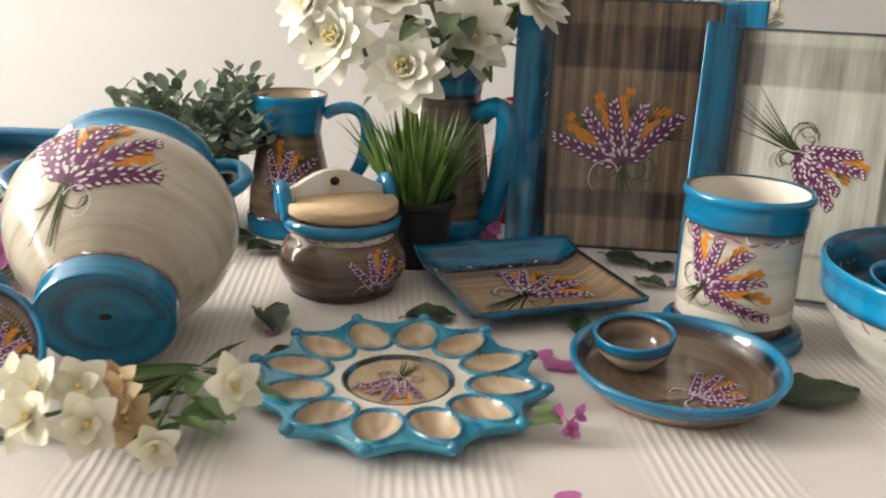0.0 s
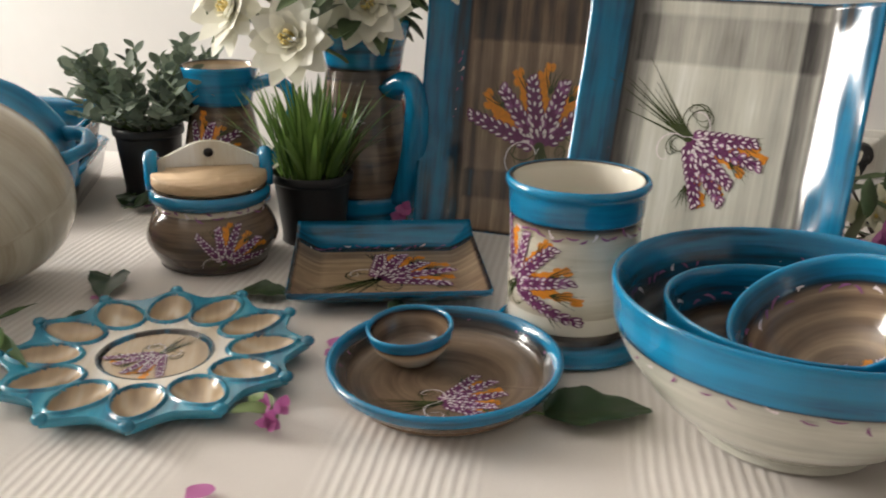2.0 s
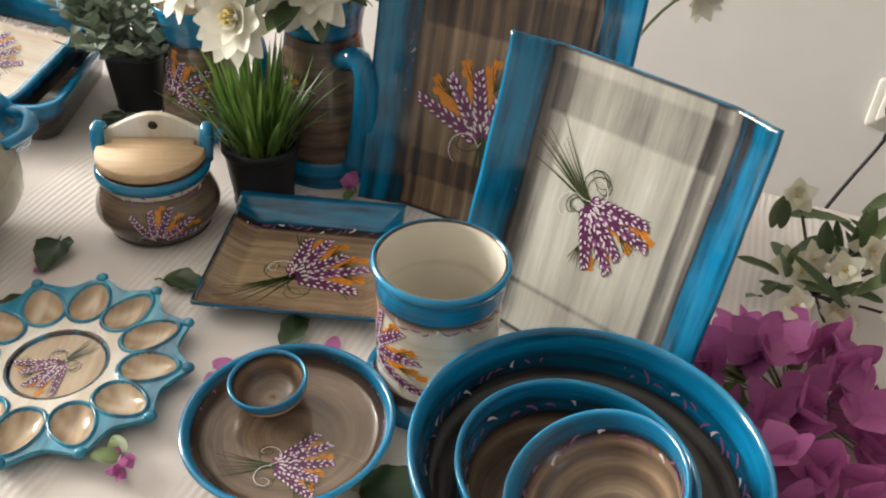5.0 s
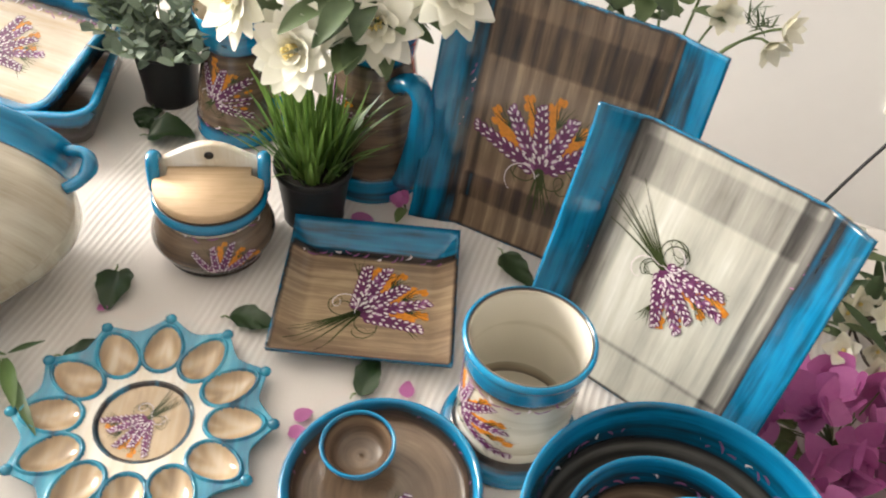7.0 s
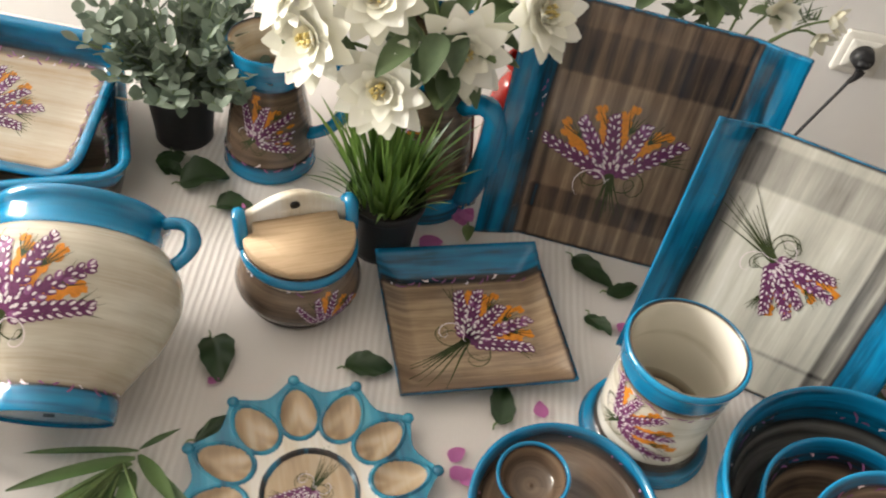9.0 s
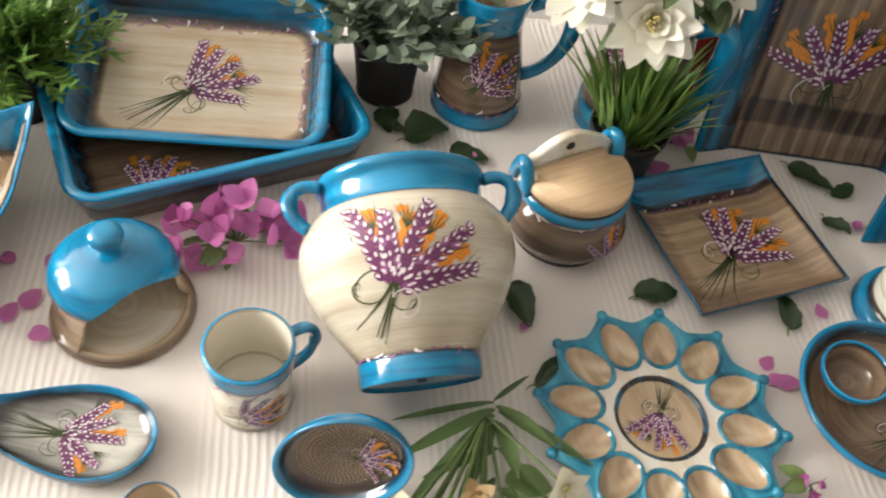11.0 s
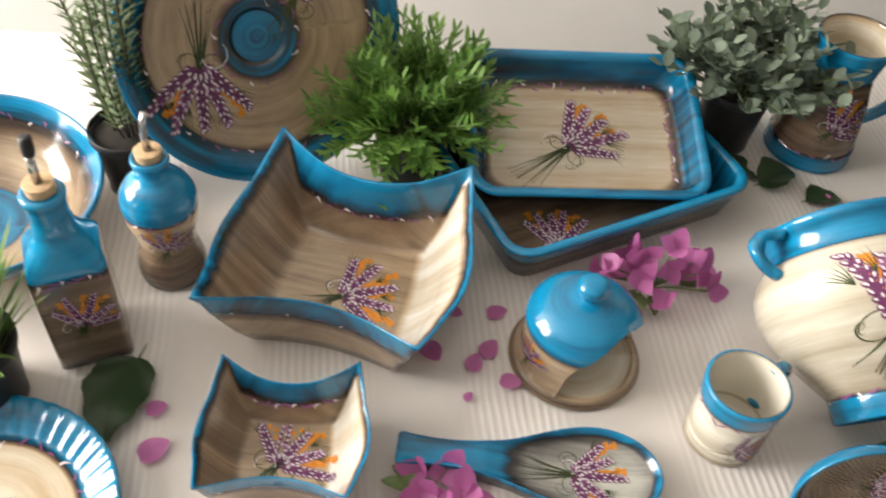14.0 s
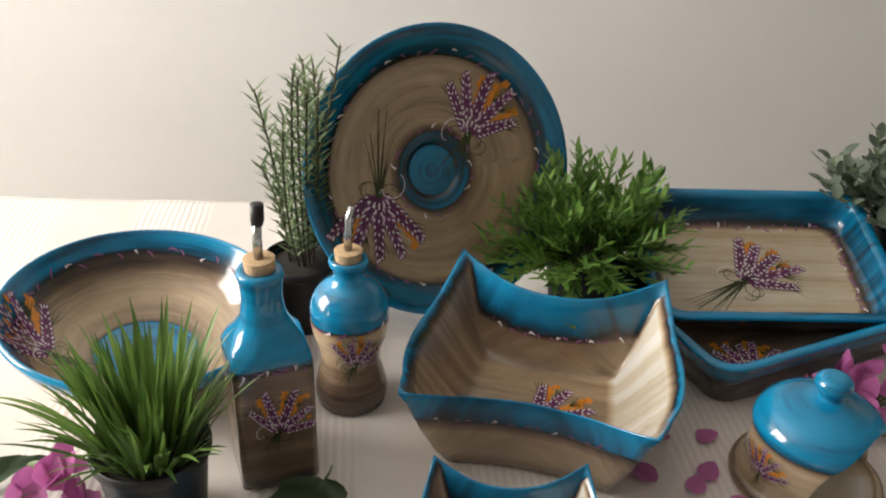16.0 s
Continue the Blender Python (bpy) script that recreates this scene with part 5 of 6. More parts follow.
def sage_pot(m):
    t = thing("potted_sage", m, "bushy grey-green sage in a black plastic pot", "potted plant", "potted plants")
    plant_pot(t, 0.048, 0.09)
    rng, hp, stalks = random.Random(5), Heap(), Heap()
    for k in range(92):
        a, e = rng.uniform(0, tau), rng.uniform(0.0, 1.0)
        ln = rng.uniform(0.072, 0.130)
        d = V((math.cos(a) * (1.05 - 0.55 * e), math.sin(a) * (1.05 - 0.55 * e), 0.35 + 1.2 * e)).normalized()
        p0 = V((0.02 * math.cos(a), 0.02 * math.sin(a), 0.082))
        end = p0 + d * ln
        pts = [p0.lerp(end, i / 4) + V((0, 0, 0.006 * math.sin(math.pi * i / 4))) for i in range(5)]
        stalks.add(tube(pts, [0.0014, 0.0013, 0.0011, 0.0009, 0.0006], 5))
        for j in range(9):
            u = 0.35 + 0.65 * j / 8
            q = p0.lerp(end, u)
            b = j * 2.4 + k
            w = (d * 0.6 + V((math.cos(b), math.sin(b), 0.35))).normalized()
            hp.add(oval_leaf(q, w, rng.uniform(0.016, 0.025), rng.uniform(0.0062, 0.0088), rng.uniform(-0.2, 0.25), rng))
    stalks.make("stalk", [STALK], t)
    hp.make("crown", [SAGE], t, "small oval grey-green leaves")


sage_pot(pose(-0.314, 1.165, 0.0))


def fern_pot(m):
    t = thing("potted_fern", m, "feathery bright green plant in a black pot", "potted plant", "potted plants")
    plant_pot(t, 0.048, 0.08)
    rng, hp, stalks = random.Random(6), Heap(), Heap()
    for k in range(200):
        a, e = rng.uniform(0, tau), rng.uniform(-0.55, 1.0)
        ln = rng.uniform(0.06, 0.118)
        d = V((math.cos(a) * (0.78 - 0.42 * e) + 0.08, math.sin(a) * (0.85 - 0.5 * e), 0.3 + 1.0 * e)).normalized()
        p0 = V((0.02 * math.cos(a), 0.02 * math.sin(a), 0.082))
        end = p0 + d * ln
        stalks.add(tube([p0.lerp(end, i / 3) for i in range(4)], [0.0011, 0.001, 0.0008, 0.0005], 5))
        for j in range(16):
            u = 0.3 + 0.7 * j / 15
            q = p0.lerp(end, u)
            b = j * 2.2 + k
            w = (d * 1.0 + V((math.cos(b), math.sin(b), 0.2)) * 0.8).normalized()
            hp.add(blade_list(q, w, rng.uniform(0.013, 0.023), rng.uniform(0.0019, 0.0034), rng.uniform(-0.1, 0.3), 3))
    stalks.make("stalk", [STALK], t)
    hp.make("crown", [FERN], t, "fine feathery green leaves")


fern_pot(pose(-0.750, 1.082, 0.0))


def rosemary_pot(m):
    t = thing("potted_rosemary", m, "tall thin rosemary in a black pot beside the round plate", "potted plant", "potted plants")
    plant_pot(t, 0.045, 0.085)
    rng, hp, stalks = random.Random(7), Heap(), Heap()
    for k in range(16):
        a = rng.uniform(0, tau)
        ln = rng.uniform(0.12, 0.24)
        p0 = V((0.014 * math.cos(a), 0.014 * math.sin(a), 0.078))
        end = p0 + (V((0.055, 0.01, 0.25)) if k == 0 else V((0.02 * math.cos(a) - 0.006, 0.018 * math.sin(a), ln)))
        mid = p0.lerp(end, 0.5) + V((rng.uniform(-.018, .018), rng.uniform(-.015, .015), 0))
        pts = [p0 * (1 - u) ** 2 + mid * 2 * u * (1 - u) + end * u * u for u in (i / 8 for i in range(9))]
        stalks.add(tube(pts, 0.0011, 5))
        n = int(ln / 0.0024)
        for j in range(n):
            u = 0.1 + 0.9 * j / n
            q = p0 * (1 - u) ** 2 + mid * 2 * u * (1 - u) + end * u * u
            b = j * 2.4 + k
            w = V((math.cos(b), math.sin(b), 0.75))
            hp.add(blade_list(q, w, rng.uniform(0.015, 0.026), rng.uniform(0.0014, 0.0023), 0.1, 2))
    stalks.make("stalk", [BROWN_STALK], t)
    hp.make("crown", [ROSEMARY], t, "needle-like pale green leaves")


rosemary_pot(pose(-1.085, 1.045, 0.0))


# ---------------- flowers ----------------
def petal(root, way, up, length, width, curl, n=5, point=0.7):
    """A petal with a cupped midrib, curling up along its length."""
    way, up = V(way).normalized(), V(up).normalized()
    side = way.cross(up).normalized()
    verts, faces = [], []
    for i in range(n + 1):
        u = i / n
        w = width * (math.sin(math.pi * (0.12 + 0.86 * u ** point))) ** 0.8
        c = V(root) + way * length * (u - 0.25 * abs(curl) * u * u) + up * length * curl * u * u
        verts += [c + side * w + up * w * 0.14, c, c - side * w + up * w * 0.14]
    for i in range(n):
        a = 3 * i
        faces += [(a, a + 1, a + 4, a + 3), (a + 1, a + 2, a + 5, a + 4)]
    return verts, faces


def frame_of(d):
    d = V(d).normalized()
    a = d.cross(V((0.1, 0.2, 1)))
    a = a.normalized() if a.length > 0.05 else V((1, 0, 0))
    return d, a, d.cross(a).normalized()


def dahlia(t, c, d, size, rng, mats=None):
    """A many-petalled white flower looking along d."""
    d, a, b = frame_of(d)
    hp = Heap()
    for layer, (count, ln, lift, curl) in enumerate(((10, 1.0, 0.03, 0.08), (9, 0.85, 0.32, 0.14), (7, 0.6, 0.7, 0.2), (6, 0.36, 1.4, 0.1))):
        for k in range(count):
            g = tau * (k + 0.5 * layer + 0.2 * rng.random()) / count
            out = a * math.cos(g) + b * math.sin(g)
            way = out + d * lift * rng.uniform(0.8, 1.2)
            hp.add(petal(V(c) + out * size * 0.06, way, d, size * ln * rng.uniform(0.9, 1.08), size * 0.285 * (0.75 if layer > 1 else 1), curl, 6, 0.85), 0)
    fl = hp.make("flower", [WHITE_PETAL], t, "large white many-petalled bloom")
    st = Heap()
    for k in range(16):
        g, q = rng.uniform(0, tau), math.sqrt(rng.random()) * size * 0.16
        p = V(c) + (a * math.cos(g) + b * math.sin(g)) * q
        st.add(tube([p, p + d * size * 0.22, p + d * size * 0.3], [size * 0.012, size * 0.012, size * 0.03], 6))
    st.make("stamen", [YELLOW], fl)


def broad_leaf(root, way, length, width, rng, droop=0.3, n=7):
    way = V(way).normalized()
    side = way.cross(V((rng.uniform(-.3, .3), rng.uniform(-.3, .3), 1))).normalized()
    nrm = side.cross(way).normalized()
    verts, faces = [], []
    for i in range(n + 1):
        u = i / n
        w = width * math.sin(math.pi * (0.05 + 0.93 * u ** 0.85)) ** 0.8
        c = V(root) + way * length * u - V((0, 0, 1)) * droop * length * u * u
        k = 0.0008 * math.sin(9 * u + rng.random())
        verts += [c + side * w + nrm * (w * 0.3 + k), c + side * w * 0.5 + nrm * w * 0.08, c, c - side * w * 0.5 + nrm * w * 0.08, c - side * w + nrm * (w * 0.3 - k)]
    for i in range(n):
        a = 5 * i
        faces += [(a + j, a + j + 1, a + j + 6, a + j + 5) for j in range(4)]
    return verts, faces


def white_bouquet():
    t = thing("flower_bouquet", pose(0.03, 1.115, 0.24), "white artificial blooms with green leaves in the pitcher", "flowers")
    rng = random.Random(9)
    stems, leaves = Heap(), Heap()
    heads = [((-0.040, 1.035, 0.232), (-0.1, -1, 0.35), 0.050), ((0.036, 1.075, 0.268), (0.25, -1, 0.35), 0.049), ((-0.122, 1.055, 0.262), (-0.5, -1, 0.3), 0.049), ((-0.155, 1.08, 0.300), (-0.8, -0.8, 0.5), 0.045), ((-0.06, 1.075, 0.312), (0, -0.8, 0.7), 0.047),
             ((0.05, 1.15, 0.335), (0.2, -0.4, 1), 0.047), ((0.11, 1.10, 0.315), (0.7, -0.6, 0.6), 0.046), ((-0.03, 1.17, 0.345), (-0.2, 0.1, 1), 0.046)]
    o = V((0.03, 1.115, 0.24))
    for p, d, s in heads:
        p = V(p) - o
        dahlia(t, p, d, s * 1.12, rng)
        q = p - V(d).normalized() * 0.008
        stems.add(tube(bezier((0.01, 0.005, -0.13), (0.0, 0.0, -0.02), q - V(d).normalized() * 0.03, q, 8), 0.0022, 6))
        for k in range(3):
            a = rng.uniform(0, tau)
            w = V((math.cos(a), math.sin(a), -0.2)) - V(d).normalized() * 0.4
            leaves.add(broad_leaf(q - V(d).normalized() * 0.012, w, rng.uniform(0.04, 0.06), rng.uniform(0.012, 0.017), rng))
    for k in range(26):
        a = rng.uniform(0, tau)
        r = rng.uniform(0.02, 0.055)
        leaves.add(broad_leaf((r * math.cos(a) - 0.015, r * math.sin(a) - 0.012, rng.uniform(-0.005, 0.06)), (math.cos(a), math.sin(a) - 0.2, rng.uniform(-0.5, 0.6)), rng.uniform(0.045, 0.065), rng.uniform(0.012, 0.019), rng))
    stems.make("stem", [STALK], t)
    leaves.make("foliage", [LEAF_MID], t, "dark green leaves")


LEAF_MID = leaf_material("bouquet_leaf", (0.04, 0.075, 0.03), (0.14, 0.19, 0.08), 0.45, 0.15)
white_bouquet()


def cream_flowers():
    """Spray of pale flowers whose stems stand behind the dark tray."""
    t = thing("flower_spray", pose(0.33, 1.22, 0.0), "spray of pale yellow flowers behind the dark tray", "flowers")
    rng = random.Random(10)
    stems, leaves = Heap(), Heap()
    o = V((0.33, 1.22, 0.0))
    for p, d in (((0.378, 1.215, 0.308), (0.1, -1, 0.3)), ((0.432, 1.22, 0.284), (0.6, -0.8, -0.3)), ((0.44, 1.225, 0.302), (0.8, -0.4, 0.3)), ((0.30, 1.2, 0.335), (-0.2, -0.8, 0.6)), ((0.35, 1.23, 0.35), (0, -0.6, 0.9))):
        q, (d, a, b) = V(p) - o, frame_of(d)
        hp = Heap()
        for k in range(8):
            g = tau * k / 8
            hp.add(petal(q, (a * math.cos(g) + b * math.sin(g)) + d * (0.9 if k % 2 else 0.6), d, 0.026, 0.0085, 0.1, 4))
        hp.make("flower", [CREAM_PETAL], t, "pale yellow bloom")
        stems.add(tube(bezier((0, 0, 0.0), (0.0, 0.01, 0.2), q - d * 0.05 - V((0, 0, 0.01)), q, 12), 0.0016, 6))
        for k in range(16):
            r = q - d * rng.uniform(0.006, 0.05)
            leaves.add(blade_list(r, (rng.uniform(-1, 1), rng.uniform(-1, 1), rng.uniform(-.3, .8)), rng.uniform(0.015, 0.03), 0.0013, 0.2, 3))
    for k in range(34):
        a = rng.uniform(0, tau)
        leaves.add(broad_leaf((-0.045 + rng.uniform(-0.05, 0.06), -0.01 + 0.015 * math.sin(a), 0.285 + rng.uniform(-0.01, 0.045)), (math.cos(a), 0.4 * math.sin(a), rng.uniform(-0.4, 0.5)), rng.uniform(0.025, 0.042), rng.uniform(0.010, 0.015), rng))
    stems.make("stem", [STALK], t)
    leaves.make("foliage", [LEAF_MID], t, "dense dark green leaves")


cream_flowers()


def bougainvillea(o, spread, count, label, seed, high=0.05, group="bougainvillea sprigs", size=1.0):
    """A heap of papery magenta bracts in threes on thin stalks."""
    t = thing("bougainvillea_sprig", pose(*o), label, "flowers", group)
    rng = random.Random(seed)
    stems = Heap()
    for k in range(count):
        a, q = rng.uniform(0, tau), math.sqrt(rng.random())
        c = V((spread[0] * q * math.cos(a), spread[1] * q * math.sin(a), 0.008 + high * (1 - q * q) * rng.uniform(0.3, 1.0)))
        d, u, w = frame_of((rng.uniform(-0.9, 0.9), rng.uniform(-1.0, 0.3), rng.uniform(0.3, 1)))
        hp = Heap()
        for j in range(3):
            g = tau * (j + 0.2 * rng.random()) / 3
            hp.add(petal(c, (u * math.cos(g) + w * math.sin(g)) + d * rng.uniform(0.3, 0.8), d, size * rng.uniform(0.019, 0.027), size * rng.uniform(0.009, 0.0125), rng.uniform(0.0, 0.3), 5, 0.8))
        for v in hp.v:
            v.z = max(v.z, 0.0015)
        hp.make("bract", [PINK], t)
        stems.add(tube(bezier((0, 0, 0.006), c * 0.4 + V((0, 0, 0.012)), c * 0.8, c, 6), 0.0009, 5))
    for k in range(count // 2):
        a = rng.uniform(0, tau)
        stems.add(broad_leaf((spread[0] * 0.4 * math.cos(a), spread[1] * 0.4 * math.sin(a), 0.012), (math.cos(a), math.sin(a), 0.3), 0.03, 0.008, rng))
    for v in stems.v:
        v.z = max(v.z, 0.001)
    stems.make("stalk", [STALK], t)


bougainvillea((-0.470, 0.880, 0.0), (0.085, 0.042), 24, "bunch of magenta bougainvillea bracts beside the vase", 20, 0.075)
bougainvillea((-0.735, 0.618, 0.0), (0.045, 0.035), 7, "few pink bougainvillea bracts by the spoon rest", 21, 0.03)
bougainvillea((0.625, 0.95, 0.0), (0.10, 0.10), 44, "large heap of magenta bougainvillea beside the cream tray", 22, 0.085, size=1.4)
bougainvillea((0.640, 0.83, 0.0), (0.085, 0.07), 26, "trailing pink bougainvillea bracts beside the large bowl", 26, 0.05, size=1.35)
bougainvillea((-1.275, 0.755, 0.0), (0.035, 0.03), 8, "pink bougainvillea bracts with a leaf behind the grass pot", 23, 0.03)
bougainvillea((0.112, 0.615, 0.0), (0.016, 0.010), 4, "small wilted pink bract sprig on the cloth", 24, 0.012, size=0.42)
bougainvillea((0.082, 1.085, 0.0), (0.016, 0.012), 3, "small pink bract sprig on the cloth", 25, 0.02, size=0.6)


def jasmine(o, heads, sprays, label, seed, stalk_mat=None, leaf_mat=None):
    """White five-petalled blooms and long leaves on lying stalks."""
    t = thing("jasmine_branch", pose(*o), label, "flowers", "white flower branches")
    rng = random.Random(seed)
    stems, leaves = Heap(), Heap()
    for (x, y, z), d, s in heads:
        c = V((x, y, z)) - V(o)
        d, u, w = frame_of(d)
        hp = Heap()
        for j in range(9):
            g = tau * (j + 0.25 * rng.random()) / (5 if j < 5 else 4)
            k = 1.0 if j < 5 else 0.68
            hp.add(petal(c + d * 0.004, (u * math.cos(g) + w * math.sin(g)) + d * (rng.uniform(0.1, 0.45) if j < 5 else rng.uniform(0.6, 1.2)), d, k * s * rng.uniform(0.9, 1.15), k * s * 0.42, rng.uniform(-0.15, 0.3), 5, 0.75))
        for v in hp.v:
            v.z = max(v.z, 0.0015)
        wilted = abs(s - 0.0205) < 1e-6
        fl = hp.make("flower", [WILTED_PETAL if wilted else CREAM_PETAL], t, "wilted tan bloom" if wilted else "white five-petalled bloom")
        bm = bmesh.new()
        bmesh.ops.create_icosphere(bm, subdivisions=2, radius=s * 0.12, matrix=Matrix.Translation(c + d * 0.006))
        part("flower_eye", bm, YELLOW, fl)
        stems.add(tube(bezier((0, 0, 0.012), c * 0.3 + V((0, 0, 0.01)), c - d * 0.03, c, 8), [0.0018] * 7 + [0.0014, 0.003], 6))
    for (x, y, z), (dx, dy, dz), ln, wd in sprays:
        leaves.add(broad_leaf(V((x, y, z)) - V(o), (dx, dy, dz), ln, wd, rng, 0.12, 9))
    for hp in (stems, leaves):
        for v in hp.v:
            v.z = max(v.z, 0.0015)
    stems.make("stalk", [stalk_mat or STALK], t)
    leaves.make("foliage", [leaf_mat or LEAF_MID], t, "narrow green leaves")


LEAF_LIGHT = leaf_material("oleander_leaf", (0.04, 0.085, 0.025), (0.13, 0.21, 0.07), 0.4, 0.15)
rj = random.Random(30)
jasmine((-0.205, 0.675, 0.0),
        [((-0.145, 0.590, 0.045), (0.4, -0.8, 0.5), 0.024), ((-0.262, 0.535, 0.066), (-0.2, -0.7, 0.7), 0.026), ((-0.238, 0.542, 0.066), (0.3, -0.8, 0.6), 0.025), ((-0.256, 0.510, 0.06), (-0.3, -0.9, 0.5), 0.027), ((-0.285, 0.555, 0.058), (-0.5, -0.6, 0.6), 0.026), ((-0.220, 0.510, 0.055), (0.2, -0.8, 0.5), 0.025), ((-0.186, 0.53, 0.03), (0.4, -0.9, 0.2), 0.02), ((-0.226, 0.572, 0.05), (0.1, -0.5, 0.9), 0.0205), ((-0.212, 0.552, 0.035), (0.4, -0.7, 0.7), 0.0205), ((-0.219, 0.562, 0.045), (-0.3, -0.7, 0.7), 0.0205), ((-0.29, 0.525, 0.05), (-0.4, -0.6, 0.8), 0.024), ((-0.30, 0.50, 0.045), (-0.4, -0.6, 0.6), 0.025)],
        [((x, y, 0.012), (math.cos(radians(a)), math.sin(radians(a)), up), ln, wd) for x, y, a, up, ln, wd in (
            (-0.196, 0.690, 193, 0.1, 0.105, 0.0035), (-0.194, 0.686, -42, 0.25, 0.075, 0.008), (-0.196, 0.692, 32, 0.5, 0.045, 0.003), (-0.192, 0.680, -33, 0.15, 0.105, 0.0065), (-0.196, 0.682, 212, 0.2, 0.115, 0.007),
            (-0.197, 0.676, 229, 0.12, 0.135, 0.0075), (-0.195, 0.670, 246, 0.2, 0.12, 0.0065), (-0.193, 0.668, -80, 0.35, 0.07, 0.0085), (-0.195, 0.640, -52, 0.2, 0.075, 0.006), (-0.196, 0.640, 205, 0.15, 0.08, 0.0055), (-0.2, 0.61, 238, 0.1, 0.07, 0.006), (-0.198, 0.600, -35, 0.2, 0.06, 0.007))] +
        [((-0.2, 0.59, 0.01), (0.1, -1, 0.05), 0.05, 0.02), ((-0.19, 0.61, 0.012), (0.9, -0.2, 0.1), 0.045, 0.016)],
        "white jasmine branch with long green leaves lying on the cloth", 31, leaf_mat=LEAF_LIGHT)
jasmine((0.635, 1.13, 0.0),
        [((0.60 + rj.uniform(-.02, .12), 1.1 + rj.uniform(-.06, .1), rj.uniform(0.03, 0.10)), (rj.uniform(-.6, .6), -0.9, rj.uniform(0.1, 0.8)), 0.022) for _ in range(15)],
        [((0.61 + rj.uniform(-.04, .1), 1.13 + rj.uniform(-.07, .1), rj.uniform(0.02, 0.09)), (rj.uniform(-1, 1), rj.uniform(-.7, .5), rj.uniform(0.1, 1.3)), rj.uniform(0.05, 0.085), rj.uniform(0.006, 0.01)) for _ in range(40)],
        "cream flower branch with pointed dark leaves beside the tray", 32, stalk_mat=BROWN_STALK)


# ---------------- loose leaves and petals on the cloth ----------------
def fallen_leaf(x, y, turn, length, width, seed, curl=0.35):
    """A leathery leaf, folded along its midrib, with a wavy toothed edge and one side turned up."""
    rng = random.Random(seed)
    nu, nv, verts, faces = 26, 12, [], []
    twist, arch, fold = rng.uniform(-0.5, 0.5), rng.uniform(0.03, 0.16), rng.uniform(0.15, 0.55)
    for i in range(nu + 1):
        u = i / nu
        w = width / 2 * math.sin(math.pi * (0.02 + 0.965 * u ** 0.72)) ** 0.75 * (1 + 0.05 * math.sin(23 * u + seed) + 0.03 * (i % 2))
        for j in range(nv + 1):
            q = -1 + 2 * j / nv
            side = fold * abs(q) * w * (0.55 + 0.45 * math.sin(2.5 * u + seed + (1 if q > 0 else 0)))
            z = 0.002 + side + curl * w * q * q * (0.35 + 0.35 * math.sin(5 * u + seed * 2 + q)) + arch * length * math.sin(math.pi * u) * 0.5
            z += twist * q * w * (u - 0.4) * 0.8 + 0.0009 * math.sin(17 * u - 6 * abs(q)) * abs(q)
            verts.append((length * (u - 0.5), w * q * (1 - 0.12 * fold) + 0.004 * math.sin(3 * u + seed), max(0.0012, z)))
    for i in range(nu):
        for j in range(nv):
            a = i * (nv + 1) + j
            faces.append((a, a + nv + 1, a + nv + 2, a + 1))
    t = thing("fallen_leaf", pose(x, y, 0.0, 0, 0, turn), "dark green leaf with curled edges lying on the cloth", "leaf", "loose leaves")
    mesh_part("leaf_blade", verts, faces, LEAF, t)
    v, f = tube([V((-length * 0.5, 0, 0.003)), V((-length * 0.58, 0.002, 0.004)), V((-length * 0.68, 0.001, 0.002))], [0.0012, 0.001, 0.0008], 6)
    mesh_part("leaf_stalk", v, f, STALK, t)


LEAVES = [(-0.161, 0.816, -60, 0.052, 0.034), (0.0, 0.845, 20, 0.046, 0.028), (0.246, 1.050, -35, 0.058, 0.030), (0.283, 1.030, 25, 0.04, 0.02), (0.150, 0.828, 80, 0.044, 0.026), (-0.258, 1.078, 25, 0.055, 0.044), (-0.206, 1.04, 12, 0.044, 0.034), (-0.31, 1.098, -70, 0.04, 0.03),
          (0.342, 0.695, 22, 0.076, 0.046), (-1.042, 0.722, -100, 0.095, 0.058), (0.254, 0.965, -50, 0.034, 0.019), (-0.13, 0.735, 40, 0.05, 0.014), (-1.315, 0.775, 40, 0.06, 0.03), (-0.30, 1.085, -10, 0.03, 0.02)]
for i, row in enumerate(LEAVES):
    x, y, turn, length, width = row
    fallen_leaf(x, y, turn, length * 1.12, width * 1.18, i + 1)


def loose_petal(x, y, turn, size, seed):
    vf = petal((0, 0, 0), (1, 0, 0), (0, 0, 1), size, size * 0.42, 0.12, 6, 0.8)
    verts = [V((v.x - size / 2, v.y, max(0.0012, v.z + 0.0018 + 0.001 * math.sin(8 * v.y / size)))) for v in vf[0]]
    ob = mesh_part("loose_petal", verts, vf[1], PINK)
    ob.matrix_world = pose(x, y, 0, 0, 0, turn)
    tagged(ob, "single pink papery petal lying on the cloth", "petal", "loose petals")


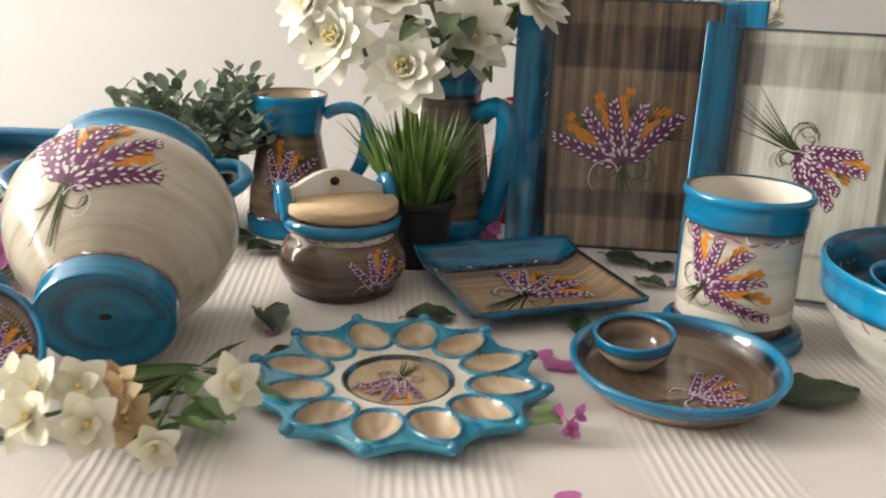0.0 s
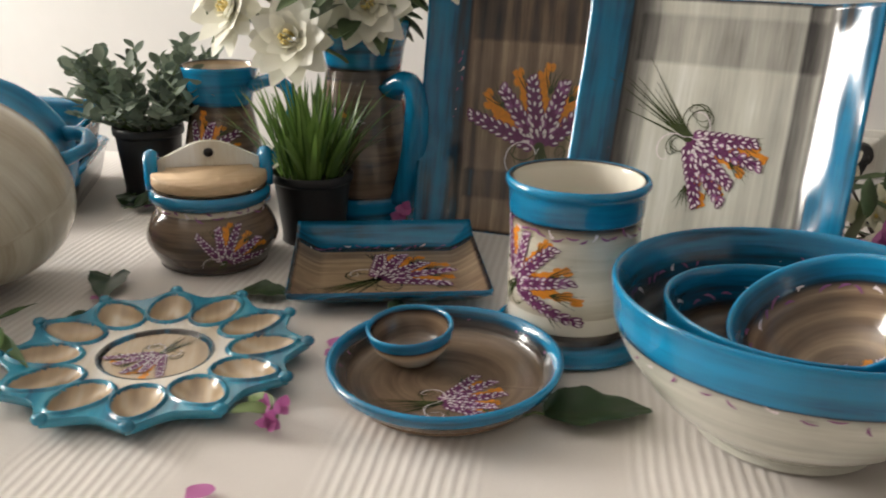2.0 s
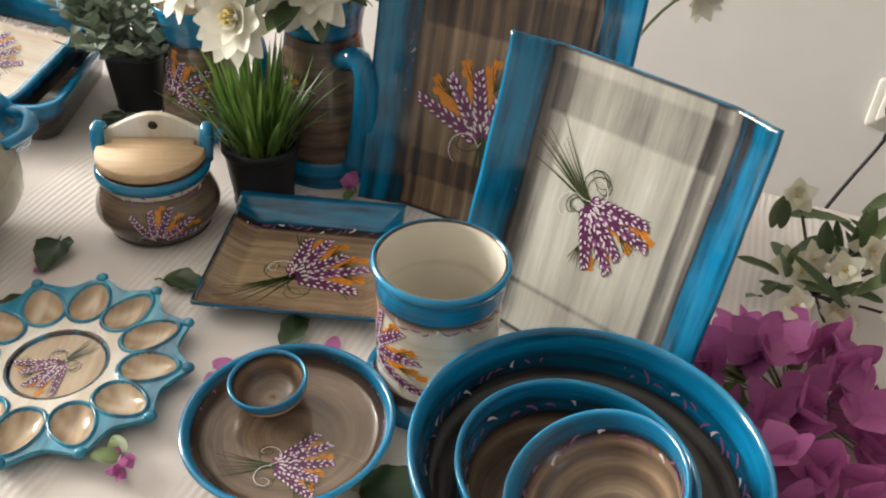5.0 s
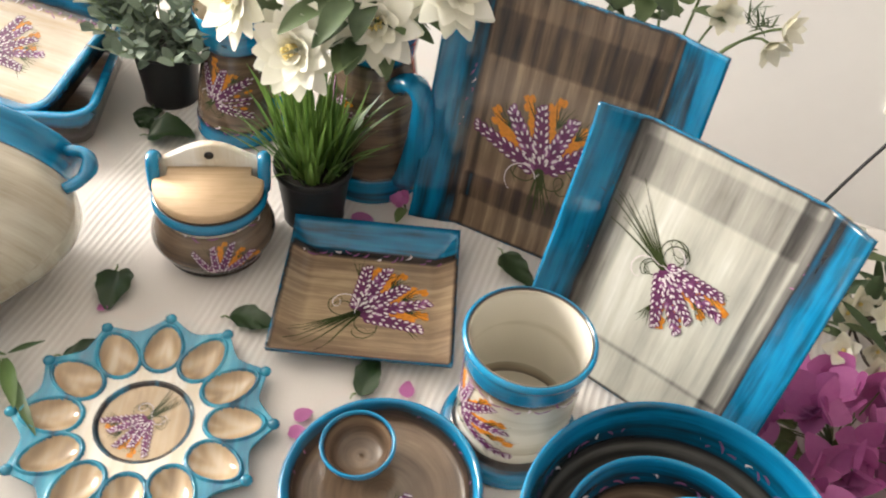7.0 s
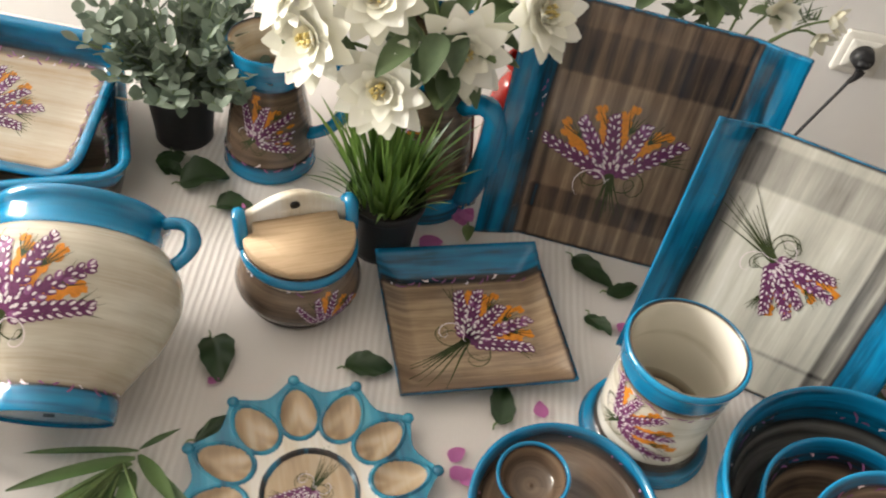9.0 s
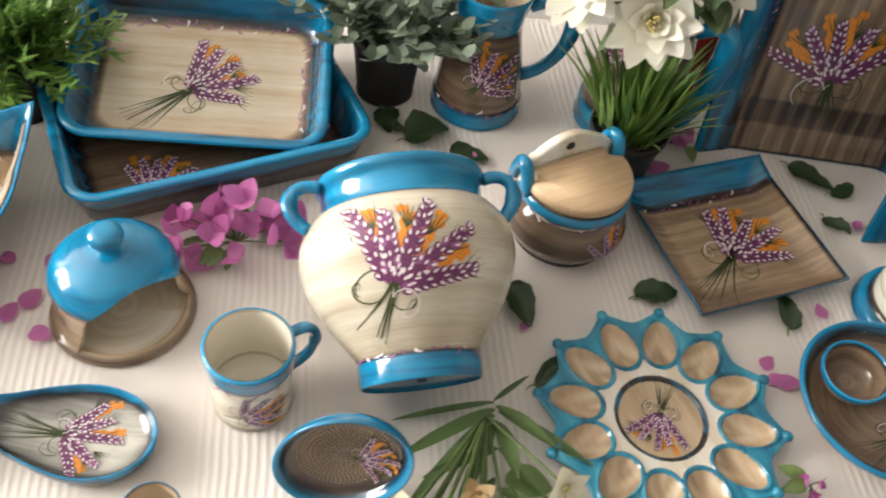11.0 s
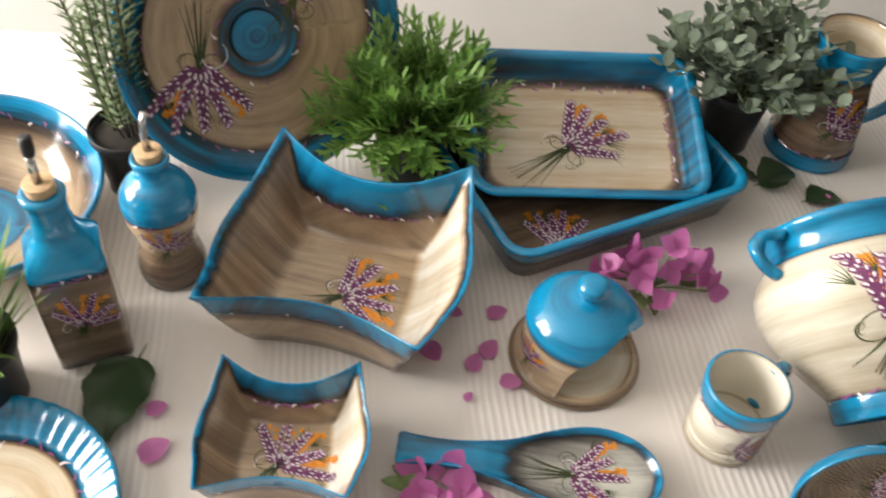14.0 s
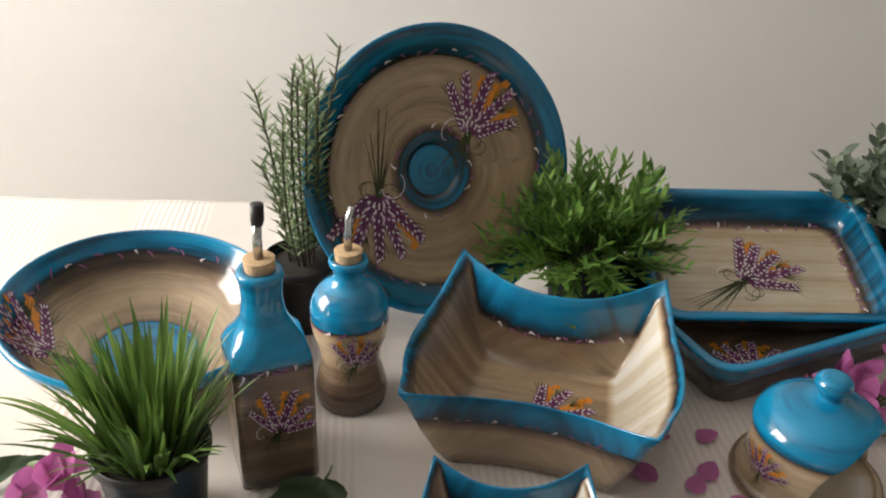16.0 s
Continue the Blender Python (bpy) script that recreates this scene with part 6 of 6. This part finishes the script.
PETALS = [(0.04, 1.046, 10, 0.03), (0.284, 0.970, 30, 0.016), (0.109, 0.758, 40, 0.02), (0.126, 0.734, 0, 0.024), (0.192, 0.832, 100, 0.02), (-0.652, 0.843, 10, 0.024), (-0.727, 0.787, -60, 0.03), (-0.664, 0.793, 50, 0.026), (-0.681, 0.775, 60, 0.024), (-0.644, 0.750, -20, 0.024), (-0.690, 0.732, 40, 0.012), (-0.658, 0.606, 10, 0.012),
          (-1.003, 0.714, 10, 0.022), (-0.997, 0.668, 30, 0.032), (-0.205, 1.044, 5, 0.02), (-0.155, 0.79, 20, 0.012), (0.114, 0.737, 10, 0.02), (-0.272, 1.083, 60, 0.014), (0.099, 0.523, 20, 0.02), (-1.24, 0.74, 70, 0.028), (-0.70, 0.842, -30, 0.02)]
for i, row in enumerate(PETALS):
    loose_petal(*row, i + 50)


# ---------------- socket on the wall ----------------
sock = thing("wall_socket", pose(0.719, WALL_Y, 0.002), "ivory wall socket with a black plug and cable", "socket")
for nm, w, h, y0, r, mt in (("socket_frame", 0.041, 0.041, -0.009, 0.006, WHITE_PLASTIC), ("socket_insert", 0.028, 0.028, -0.0115, 0.004, WHITE_PLASTIC)):
    rings = [[(x, y, z) for x, z in rounded(w - i, h - i, r)] for i, y in ((0, 0), (0, y0 * 0.8), (0.002, y0), (0.02, y0))]
    v, f, p = loft(rings, [0] * 4)
    mesh_part(nm, v, f, mt, sock)
bm = bmesh.new()
bmesh.ops.create_cone(bm, cap_ends=True, segments=28, radius1=0.021, radius2=0.017, depth=0.024, matrix=Matrix.Translation((0, -0.023, 0)) @ Matrix.Rotation(radians(90), 4, "X"))
bmesh.ops.bevel(bm, geom=[e for e in bm.edges if len(e.link_faces) == 2 and e.calc_face_angle() > 0.8], offset=0.002, segments=2, affect="EDGES")
plug = part("plug", bm, BLACK, sock, "round black plug")
v, f = tube(bezier((0, -0.033, 0), (-0.003, -0.05, -0.02), (-0.004, -0.038, -0.03), (-0.006, -0.03, -0.045), 8), [0.011, 0.0105, 0.009, 0.008, 0.007, 0.006, 0.0055, 0.005, 0.0045], 12)
mesh_part("plug_neck", v, f, BLACK, plug)
v, f = tube(bezier((-0.006, -0.03, -0.043), (-0.02, -0.03, -0.1), (-0.06, -0.05, -0.16), (-0.10, -0.03, -0.4), 16), 0.0032, 8)
mesh_part("cable", v, f, BLACK, sock, "thin black cable")
